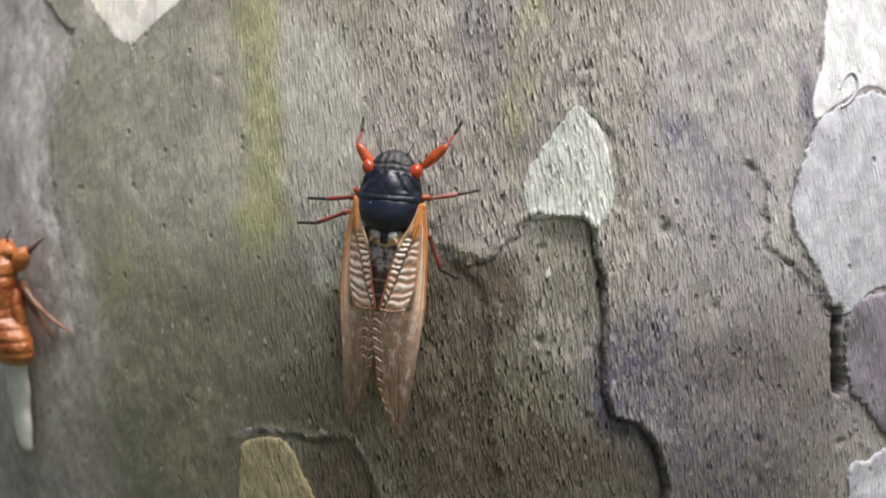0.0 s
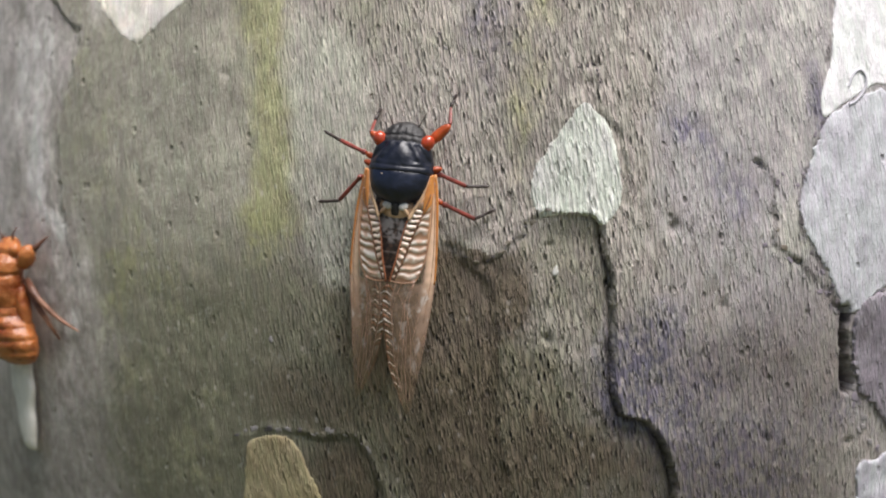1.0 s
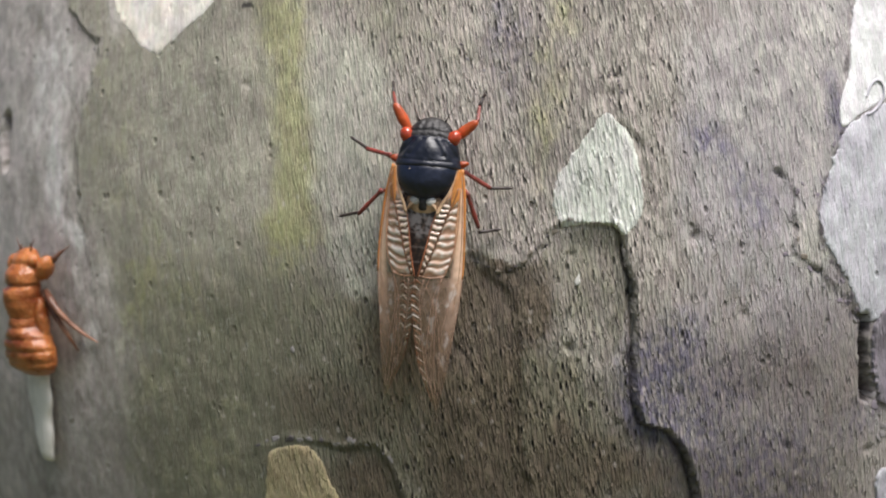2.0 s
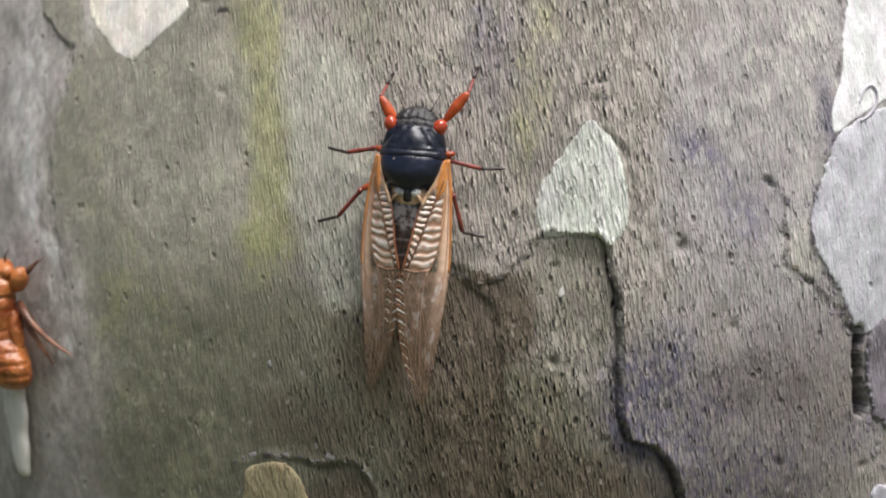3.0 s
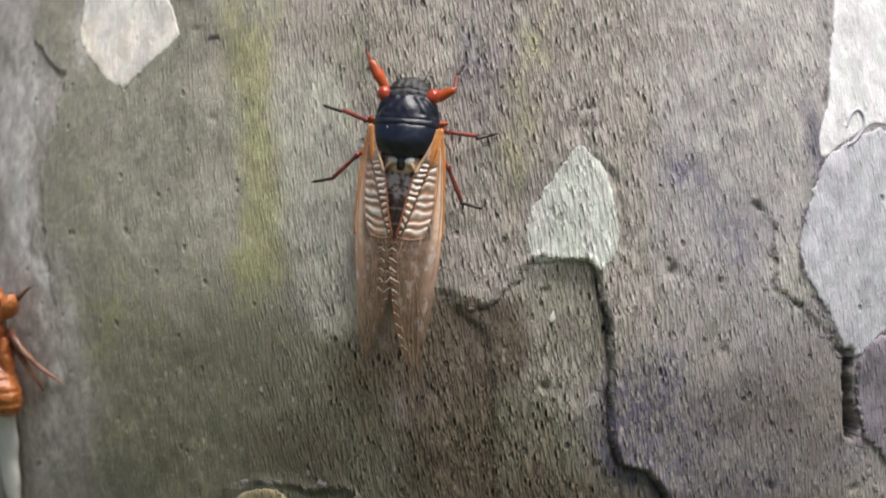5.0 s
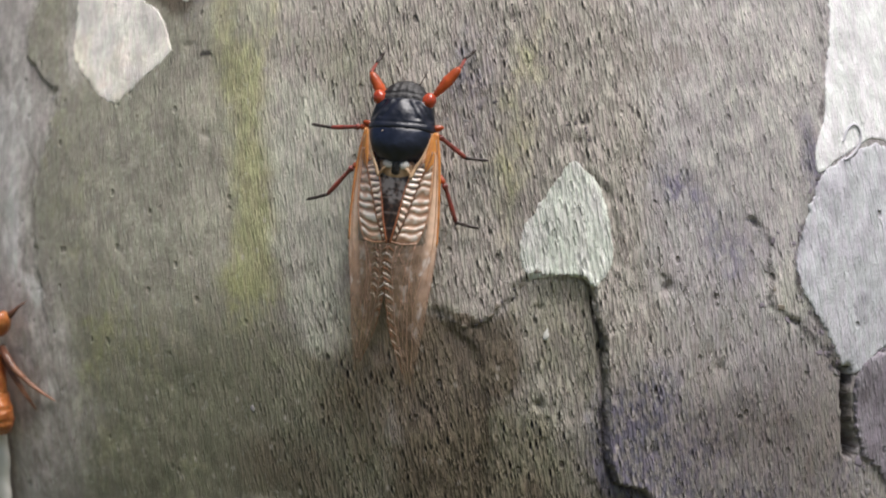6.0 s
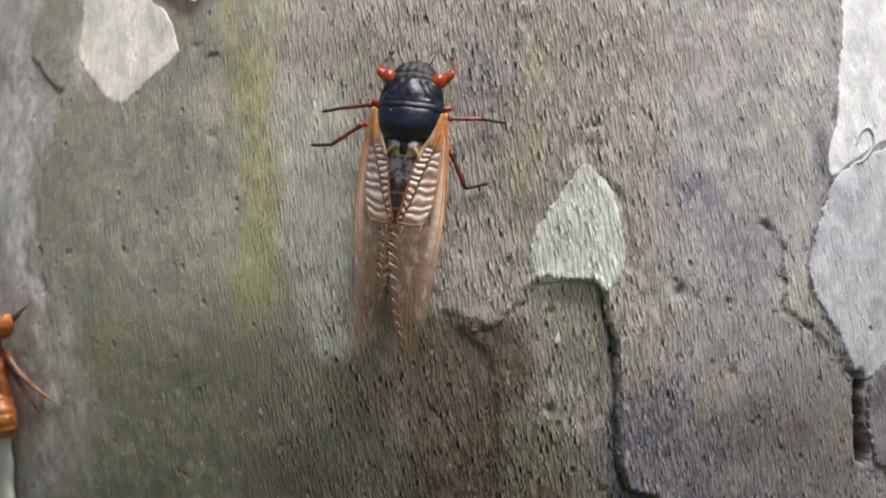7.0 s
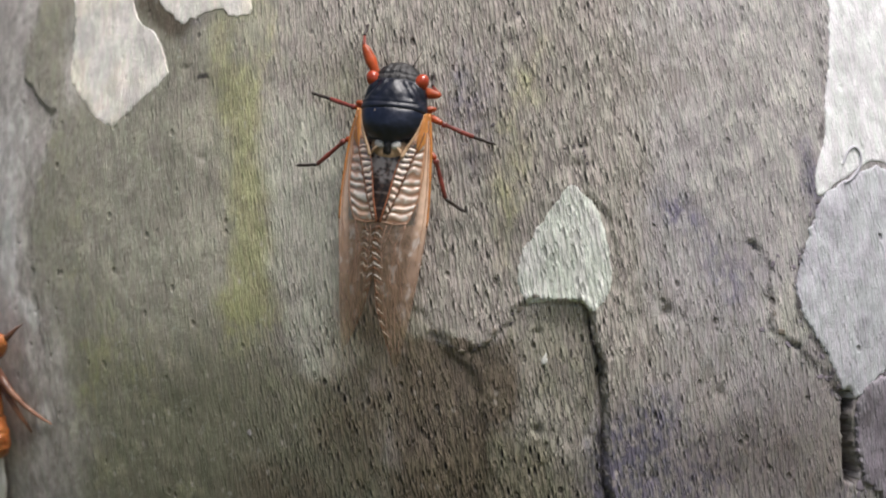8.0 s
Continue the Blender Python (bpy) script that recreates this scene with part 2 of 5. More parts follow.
BLACK = plain("black_cuticle", (0.010, 0.014, 0.034), 0.34, 0.55, 0.5, 1100, 0.00008, coat=0.06)
NECK_BLACK = plain("neck_cuticle", (0.012, 0.014, 0.026), 0.36, 0.5, 0.5, 1200, 0.0001, coat=0.05)
HEAD_BLACK = plain("head_cuticle", (0.04, 0.037, 0.036), 0.45, 0.4, 0.75, 1600, 0.0002)
EYE_RED = plain("eye_red", (0.62, 0.08, 0.025), 0.2, 0.5, 0.45, 900, coat=0.3, subsurface=0.15)
FEMUR_RED = plain("femur_red", (0.60, 0.105, 0.025), 0.34, 0.5, 0.5, 500, subsurface=0.1)
LEG_RED = plain("leg_red", (0.34, 0.06, 0.04), 0.35, 0.5, 0.5, 420, 0.0001, second=(0.11, 0.03, 0.025))
LEG_DARK = plain("leg_dark", (0.045, 0.028, 0.022), 0.4, 0.5, 0.5, 900)
ORANGE = plain("orange_cuticle", (0.68, 0.27, 0.07), 0.35, 0.5, 0.35, 600, subsurface=0.15)
CROSS_TAN = plain("cross_cuticle", (0.64, 0.42, 0.25), 0.4, 0.5, 0.5, 900)
VEIN_ORANGE = plain("vein_orange", (0.46, 0.25, 0.15), 0.35, 0.5, 0.4, 500)
VEIN_BROWN = plain("vein_brown", (0.22, 0.09, 0.04), 0.35, 0.5, 0.4, 500)
SPOT_WHITE = plain("spot_white", (0.86, 0.81, 0.74), 0.4, 0.5, 0.5, 900)
VEIN_ROSE = plain("vein_rose", (0.46, 0.28, 0.20), 0.35, 0.5, 0.4, 500)
VEIN_EDGE = plain("vein_edge", (0.42, 0.15, 0.07), 0.35, 0.5, 0.4, 500)
VEIN_WHITE = plain("vein_white", (0.72, 0.64, 0.57), 0.3, 0.5, 0.4, 500)
VEIN_PALE = plain("vein_pale", (0.56, 0.44, 0.34), 0.35, 0.5, 0.4, 500)
SHELL = plain("nymph_shell", (0.44, 0.155, 0.045), 0.32, 0.5, 0.45, 420, 0.0008, coat=0.12, subsurface=0.25, second=(0.17, 0.036, 0.008))
SHELL_LEG = plain("nymph_leg", (0.30, 0.14, 0.08), 0.4, 0.5, 0.45, 400, 0.0002, second=(0.12, 0.05, 0.03))
SHELL_DARK = plain("nymph_claw", (0.10, 0.04, 0.02), 0.35, 0.5, 0.4, 500)
SLIVER = plain("pale_sliver", (0.80, 0.76, 0.69), 0.6, 0.4, 0.3, 300, 0.0001)
SOIL = plain("soil_and_grass", (0.10, 0.105, 0.05), 0.9, 0.2, 0.5, 3.0, 0.02)


def abdomen_material():
    m, nt, bsdf = material("abdomen_cuticle")
    co = node(nt, "ShaderNodeTexCoord").outputs["Object"]
    n1 = noise_node(nt, co, 1800, 3.0, 0.6)
    sep = node(nt, "ShaderNodeSeparateXYZ", {0: co})
    wave = math_node(nt, "SINE", math_node(nt, "MULTIPLY", sep.outputs["Y"], 2 * math.pi / 0.0023))
    col = blend(nt, span(nt, n1, 0.4, 0.65), (0.016, 0.012, 0.012), (0.07, 0.04, 0.03))
    col = blend(nt, span(nt, math_node(nt, "ADD", wave, math_node(nt, "MULTIPLY", n1, 0.4)), 1.05, 1.2), col, (0.14, 0.11, 0.10))
    bloom = math_node(nt, "MULTIPLY", span(nt, sep.outputs["Y"], -0.0122, -0.0112), span(nt, noise_node(nt, co, 700, 3.0, 0.6), 0.45, 0.6))
    col = blend(nt, bloom, col, (0.21, 0.19, 0.185))
    nt.links.new(col, bsdf.inputs["Base Color"])
    bsdf.inputs["Roughness"].default_value = 0.35
    return m


def membrane_material():
    """Amber wing film: lets light through, with a glossy skin. UV: x across the wing, y along it."""
    m, nt, bsdf = material("wing_film")
    nt.nodes.remove(bsdf)
    uv = node(nt, "ShaderNodeUVMap").outputs["UV"]
    co = node(nt, "ShaderNodeTexCoord").outputs["Object"]
    sep = node(nt, "ShaderNodeSeparateXYZ", {0: uv})
    n1 = noise_node(nt, co, 420, 3.0, 0.6)
    n2 = noise_node(nt, co, 120, 2.0, 0.5)
    along, across = sep.outputs["Y"], sep.outputs["X"]
    film = blend(nt, span(nt, along, 0.15, 0.5), (0.88, 0.46, 0.22), (0.54, 0.33, 0.24))
    film = blend(nt, math_node(nt, "MULTIPLY", span(nt, n2, 0.35, 0.65), span(nt, along, 0.25, 0.5)), film, (0.58, 0.38, 0.29))
    film = blend(nt, math_node(nt, "MULTIPLY", span(nt, across, 0.7, 0.9), span(nt, along, 0.35, 0.65, 1.0, 0.0)), film, (0.88, 0.60, 0.42))
    # pale mottled reflections of the outer wing, painted into the film colour
    flake = math_node(nt, "MULTIPLY", math_node(nt, "MULTIPLY", span(nt, along, 0.44, 0.52), span(nt, along, 0.75, 0.95, 1.0, 0.0)), span(nt, noise_node(nt, stretch(nt, co, 700, 380, 700, 0.0, radians(-35)), 1.0, 3.0, 0.6), 0.54, 0.66))
    film = blend(nt, math_node(nt, "MULTIPLY", flake, 0.6), film, (0.80, 0.74, 0.71))
    skin = node(nt, "ShaderNodeBsdfPrincipled", {"Base Color": film, "Roughness": 0.22, "Specular IOR Level": 0.8, "Normal": bump(nt, n1, 0.0003, 0.5)})
    cover = math_node(nt, "ADD", span(nt, along, 0.46, 0.92, 0.38, 0.02), span(nt, along, 0.06, 0.18, 0.45, 0.0))
    cover = math_node(nt, "MULTIPLY", cover, span(nt, noise_node(nt, stretch(nt, uv, 6.0, 22.0), 1.0, 2.0, 0.5), 0.35, 0.65, 0.7, 1.3))
    inner = math_node(nt, "MULTIPLY", span(nt, across, 0.70, 0.80, 1.0, 0.0), span(nt, along, 0.45, 0.47, 1.0, 0.0))
    cover = math_node(nt, "ADD", cover, math_node(nt, "MULTIPLY", flake, 0.2))
    cell = math_node(nt, "MULTIPLY", inner, span(nt, along, 0.10, 0.14))
    cover = math_node(nt, "SUBTRACT", cover, math_node(nt, "MULTIPLY", cell, 0.44), True)
    cover = math_node(nt, "ADD", cover, math_node(nt, "MULTIPLY", span(nt, across, 0.66, 0.84), span(nt, along, 0.4, 0.9, 0.55, 0.05)))
    tint = blend(nt, span(nt, along, 0.55, 1.0), (0.82, 0.56, 0.40), (0.96, 0.89, 0.80))
    clear = node(nt, "ShaderNodeBsdfTransparent", {"Color": blend(nt, cell, tint, (0.99, 0.97, 0.94))})
    mix = node(nt, "ShaderNodeMixShader", {0: cover, 1: clear.outputs[0], 2: skin.outputs[0]})
    wrinkle = bump(nt, noise_node(nt, co, 500, 2.0, 0.5), 0.0002, 0.5)
    shine = node(nt, "ShaderNodeBsdfGlossy", {"Color": (0.95, 0.92, 0.95, 1.0), "Roughness": 0.2, "Normal": wrinkle})
    top = node(nt, "ShaderNodeMixShader", {0: span(nt, along, 0.6, 1.0, 0.11, 0.03), 1: mix.outputs[0], 2: shine.outputs[0]})
    nt.links.new(top.outputs[0], nt.nodes["Material Output"].inputs["Surface"])
    return m


def ripple_material(name, trough, crest):
    """Folded hind wing: silvery crests, brown troughs. UV y counts the folds."""
    m, nt, bsdf = material(name)
    uv = node(nt, "ShaderNodeUVMap").outputs["UV"]
    co = node(nt, "ShaderNodeTexCoord").outputs["Object"]
    sep = node(nt, "ShaderNodeSeparateXYZ", {0: uv})
    n1 = noise_node(nt, co, 500, 3.0, 0.6)
    n2 = noise_node(nt, co, 260, 2.0, 0.5)
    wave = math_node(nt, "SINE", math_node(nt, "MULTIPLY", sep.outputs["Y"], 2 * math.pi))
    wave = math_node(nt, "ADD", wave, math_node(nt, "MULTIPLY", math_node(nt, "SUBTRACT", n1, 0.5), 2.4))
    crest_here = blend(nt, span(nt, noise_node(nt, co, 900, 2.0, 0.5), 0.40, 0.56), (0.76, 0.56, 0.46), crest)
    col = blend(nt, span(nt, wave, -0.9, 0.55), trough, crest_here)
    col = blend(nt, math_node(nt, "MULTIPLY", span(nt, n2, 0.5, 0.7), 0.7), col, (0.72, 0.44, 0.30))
    nt.links.new(col, bsdf.inputs["Base Color"])
    bsdf.inputs["Roughness"].default_value = 0.22
    bsdf.inputs["Specular IOR Level"].default_value = 0.8
    return m


ABDOMEN = abdomen_material()
FILM = membrane_material()
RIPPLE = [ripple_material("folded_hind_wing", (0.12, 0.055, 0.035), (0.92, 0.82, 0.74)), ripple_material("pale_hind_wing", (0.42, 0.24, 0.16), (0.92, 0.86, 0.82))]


# ------------------------------------------------------------ shapes on the trunk
def lattice(u, v, size, seed):
    """Smooth value noise, -1 to 1, with cells of that size."""
    rng = np.random.RandomState(seed)
    table = rng.rand(256, 256) * 2 - 1
    x, y = np.asarray(u) / size + 1000.3, np.asarray(v) / size + 1000.7
    i, j = np.floor(x).astype(int), np.floor(y).astype(int)
    fx, fy = x - i, y - j
    fx, fy = fx * fx * (3 - 2 * fx), fy * fy * (3 - 2 * fy)
    i0, i1, j0, j1 = i % 256, (i + 1) % 256, j % 256, (j + 1) % 256
    return (table[i0, j0] * (1 - fx) + table[i1, j0] * fx) * (1 - fy) + (table[i0, j1] * (1 - fx) + table[i1, j1] * fx) * fy


def rough_noise(u, v, size, seed, octaves=4):
    total, amp, norm = 0.0, 1.0, 0.0
    for k in range(octaves):
        total, norm = total + amp * lattice(u, v, size / 2**k, seed + k), norm + amp
        amp *= 0.5
    return total / norm


def smooth(x, lo, hi):
    t = np.clip((x - lo) / (hi - lo), 0, 1)
    return t * t * (3 - 2 * t)


def line_distance(u, v, line):
    """Distance in mm to an open line, with the sign of the side: positive to the left of its way."""
    best, side = np.full(np.shape(u), 1e9), np.zeros(np.shape(u))
    for (ax, ay), (bx, by) in zip(line, line[1:]):
        dx, dy = bx - ax, by - ay
        k = np.clip(((u - ax) * dx + (v - ay) * dy) / (dx * dx + dy * dy), 0, 1)
        d = np.hypot(u - ax - k * dx, v - ay - k * dy)
        s = np.sign(dx * (v - ay) - dy * (u - ax))
        near = d < best - 1e-9
        best, side = np.where(near, d, best), np.where(near, s, side)
    return best, side


def curve_points(points, count, closed=True):
    """Evenly spaced points of a smooth line through the given ones."""
    p = np.array(points, float)
    n = len(p)
    out = []
    for k in range(n if closed else n - 1):
        a, b = (p[(k - 1) % n], p[(k + 2) % n]) if closed else (p[max(k - 1, 0)], p[min(k + 2, n - 1)])
        q, r = p[k], p[(k + 1) % n]
        for t in np.linspace(0, 1, 24, endpoint=False):
            out.append(0.5 * (2 * q + (r - a) * t + (2 * a - 5 * q + 4 * r - b) * t * t + (3 * q - a - 3 * r + b) * t**3))
    out.append(out[0] if closed else p[-1])
    out = np.array(out)
    run = np.r_[0, np.cumsum(np.linalg.norm(np.diff(out, axis=0), axis=1))]
    at = np.linspace(0, run[-1], count, endpoint=not closed)
    return np.stack([np.interp(at, run, out[:, k]) for k in range(out.shape[1])], 1)


# the edge of the hollow in the bark, from under the insect round to the lower edge of the view
HOLLOW_EDGE = [(-31.69, -8.34), (-22.7, -2.35), (-16.11, -5.16), (-14.91, -8.57), (-12.72, -10.37), (-8.41, -10.27), (-5.71, -8.07), (-2.21, -4.38), (-0.91, -3.78), (2.71, -3.28), (5.81, -3.38),
               (7.61, -4.08), (8.71, -5.18), (9.5, -9.18), (10.4, -13.7), (10.9, -19.14), (11.0, -26.42), (11.3, -31.95), (12.6, -35.56), (16.67, -36.7),
               (20.09, -40.56), (21.91, -46.36), (23.6, -59.25), (24, -80)]
INNER_STEP = [(-16.1, -8.0), (-13.3, -10.8), (-9.5, -13.2), (-7.9, -17), (-7.3, -22), (-7.2, -29), (-7.5, -37), (-5.5, -46), (-5, -80)]
LEFT_STEP = [(-109.33, 68.1), (-99.19, 51.77), (-98.78, 47.35), (-101.86, 41.21), (-100.62, 36.76), (-96.9, 32.89), (-90.17, 29.17), (-91.51, 19.89), (-95.32, 10.69), (-93.88, 4.37), (-92.91, -0.32)]
LOWER_RIDGE = [(-53.08, -41.36), (-49.51, -40.43), (-43.49, -39.49), (-39.33, -40.23), (-32.21, -39.62), (-29.36, -42.55), (-26.64, -49.33), (-26.18, -61.31)]
RIGHT_RIFT = [(34, 4.64), (36.68, 2.13), (37.02, -2.88), (36.41, -7.38), (39.96, -10.4), (43.01, -12.4), (45.57, -14.92), (49.22, -18.45)]
CREVICE = [(50.4, -18.8), (50.6, -22), (51.0, -27), (51.9, -31.8)]
LEAF_RIM = [(8.42, 12.18), (11.01, 9.65), (11.98, 5.93), (12.65, 1.53), (12.32, -1.68)]
UPPER_CRACK = [(-17.97, 24.87), (-14.36, 21.8), (-9.28, 21.39), (-6.23, 25.38), (-5.21, 30.03), (-4.18, 34.19), (-2.6, 41), (-1.6, 52)]
PITS = [(20.24, -5.18, 0.7, 1.1, 1), (0.73, -23.27, 0.6, 0.7, 0.8), (0.09, -7.98, 0.5, 0.5, 0.6), (-55.11, 19.31, 0.7, 0.9, 0.32), (-73.01, 1.73, 1, 1.6, 0.32),
        (28.48, -17.84, 0.6, 0.8, 0.6), (0.34, -28.75, 0.4, 0.6, 0.5), (8.66, -35.76, 0.5, 0.5, 0.6), (6.55, 16.93, 1, 1.2, 0.6), (-59.19, 34.68, 1, 0.6, 0.36),
        (-42.65, 31.61, 0.7, 0.5, 0.18), (37.13, -39.98, 0.5, 1.2, 0.6), (53.27, -41.1, 0.6, 0.6, 0.8), (18.15, -30.62, 0.6, 0.9, 0.5), (7.51, 19.98, 0.7, 0.5, 0.5)]


def relief(u, v):
    """Height of the bark in mm over the trunk's plain cylinder."""
    u, v = np.asarray(u, float), np.asarray(v, float)
    wu, wv = u + 1.2 * rough_noise(u, v, 2.6, 40, 4), v + 1.2 * rough_noise(u, v, 2.6, 50, 4)
    h = 0.55 * rough_noise(u, v, 34, 1) + 0.22 * rough_noise(u, v, 9, 7) + 0.10 * rough_noise(u * 2.2, v, 3.2, 15, 3)
    calm = smooth(u, 4, 8)
    wu, wv = wu + (u - wu) * 0.65 * calm, wv + (v - wv) * 0.65 * calm
    d, side = line_distance(wu, wv, HOLLOW_EDGE)
    inside = side < 0
    wall = (0.28 + 1.22 * smooth(u, -8, 8) * smooth(-v, 3, 8)) * smooth(u, -24, -13)
    h = h - np.where(inside, wall * smooth(d, -0.05, 0.35) * np.exp(-d / 26.0), 0.0)
    h = h - np.where(inside, 0.9 * np.exp(-(((d - 0.4) / 0.45) ** 2)) * smooth(u, 3, 8), 0.0)
    d2, side2 = line_distance(wu, wv, INNER_STEP)
    h = h - np.where(side2 < 0, 0.5 * smooth(d2, 0, 0.7) * np.exp(-d2 / 9.0), 0.0) * smooth(u, -17, -13)
    h = h + np.where(~inside, 0.22 * np.exp(-(((d - 0.5) / 0.7) ** 2)) * smooth(u, -12, -6), 0.0)
    d, side = line_distance(wu, wv, HOLLOW_EDGE[1:9])
    h = h - 0.4 * np.exp(-((d / 1.5) ** 2)) * np.clip(rough_noise(u, v, 1.5, 77, 3) + 0.1, 0, 1)
    d, side = line_distance(wu, wv, LEFT_STEP)
    h = h + np.where(side > 0, 0.45 * smooth(d, 0, 0.6) * np.exp(-d / 14.0), -0.15 * np.exp(-((d / 0.4) ** 2)))
    d, side = line_distance(wu, wv, LOWER_RIDGE)
    h = h + 0.2 * np.exp(-((d / 0.7) ** 2)) * (0.6 + 0.6 * lattice(u, v, 3, 75)) + np.where(side < 0, -0.55 * smooth(d, 0.2, 1.2) * np.exp(-d / 9.0), 0.0) * smooth(u, -46, -40)
    ju, jv = wu + 1.1 * rough_noise(u, v, 1.6, 61, 3), wv + 1.1 * rough_noise(u, v, 1.6, 66, 3)
    d, side = line_distance(ju, jv, RIGHT_RIFT)
    h = h - 0.8 * np.exp(-((d / 0.5) ** 2)) * np.clip(0.25 + 1.3 * rough_noise(u, v, 2.2, 70, 3), 0, 1) + np.where(side > 0, 0.25 * smooth(d, 0, 0.8) * np.exp(-d / 4.0), 0.0)
    d, side = line_distance(wu, wv, LEAF_RIM)
    h = h - 0.5 * np.exp(-((d / 0.5) ** 2))
    d, side = line_distance(wu, wv, UPPER_CRACK)
    h = h - 0.3 * np.exp(-((d / 0.9) ** 2)) * np.clip(rough_noise(u, v, 2.0, 79, 3) + 0.2, 0, 1)
    # crevice beside the mauve plate
    d, side = line_distance(wu, wv, CREVICE)
    h = h - 7.0 * smooth(-d, -0.9 - 0.5 * smooth(-v, 23, 31), -0.3)
    d, side = line_distance(wu, wv, [(-121.5, 16.5), (-121, 8)])
    h = h - 3.0 * smooth(-d, -2.4, -0.8)
    for pu, pv, ru, rv, depth in PITS:
        h = h - depth * np.exp(-(((wu - pu) / ru) ** 2 + ((wv - pv) / rv) ** 2))
    return h


def trunk_point(u, v, h):
    """World place of (u, v) in mm round and up the trunk, h mm over its plain cylinder."""
    u, v, h = np.asarray(u, float), np.asarray(v, float), np.asarray(h, float)
    far = np.maximum(np.abs(v) - 150, 0)
    bulge = -0.0018 * np.clip(v + 5, -85, 85) ** 2
    r = R + (h + bulge) / 1000 + np.where(v < 0, 0.00003 * far + 0.09 * np.exp(-(v + 1350) / 140.0), -0.00002 * far)
    th = u / 1000 / R
    return np.stack([r * np.sin(th), R - r * np.cos(th), Z0 + v / 1000], -1)


def seat(u, v, h=0.0, heading=0.0):
    """Pose on the bark: x to the right round the trunk, y up it, z out of it. Heading in degrees, to the left."""
    th = u / 1000 / R
    x, y, z = trunk_point(u, v, h)
    slope = math.degrees(math.atan(-0.0036 * (v + 5)))
    return pose(x, y, z, 90, 0, math.degrees(th)) @ pose(0, 0, 0, slope, 0, heading)


def mesh_object(name, verts, faces, mat, parent=None, uvs=None, smooth_faces=True):
    me = bpy.data.meshes.new(name)
    me.from_pydata([tuple(map(float, p)) for p in verts], [], [tuple(int(i) for i in f) for f in faces])
    if uvs is not None:
        layer = me.uv_layers.new(name="UVMap")
        idx = np.empty(len(me.loops), int)
        me.loops.foreach_get("vertex_index", idx)
        layer.data.foreach_set("uv", np.asarray(uvs, float)[idx].ravel())
    me.materials.append(mat)
    if smooth_faces:
        me.polygons.foreach_set("use_smooth", [True] * len(me.polygons))
    ob = new(name, me)
    ob.parent = parent
    return ob


def part(name, bm, mat, parent, label=""):
    """Link a bmesh as one mesh object under its thing."""
    me = bpy.data.meshes.new(name)
    bmesh.ops.recalc_face_normals(bm, faces=bm.faces)
    bm.to_mesh(me)
    bm.free()
    me.materials.append(mat)
    me.polygons.foreach_set("use_smooth", [True] * len(me.polygons))
    ob = new(name, me)
    ob.parent = parent
    return tagged(ob, label)


# ------------------------------------------------------------ ground and tree
def build_ground():
    """One sheet to the horizon, slightly uneven near the tree."""
    rings = [0.0, 0.5, 1, 2, 4, 8, 16, 40, 120, 400, 1500, 4000]
    verts, faces, n = [(0, R, 0)], [], 48
    for r in rings[1:]:
        for k in range(n):
            a = 2 * math.pi * k / n
            x, y = r * math.cos(a), r * math.sin(a)
            verts.append((x, R + y, 0.02 * noise.noise((x * 0.7, y * 0.7, 0)) if r < 100 else 0))
    for k in range(n):
        faces.append((0, 1 + k, 1 + (k + 1) % n))
    for j in range(len(rings) - 2):
        for k in range(n):
            a, b = 1 + j * n + k, 1 + j * n + (k + 1) % n
            faces.append((a, a + n, b + n, b))
    ob = mesh_object("ground", verts, faces, SOIL)
    return tagged(ob, "grassy brown soil round the foot of the tree", "ground", kind="structure")


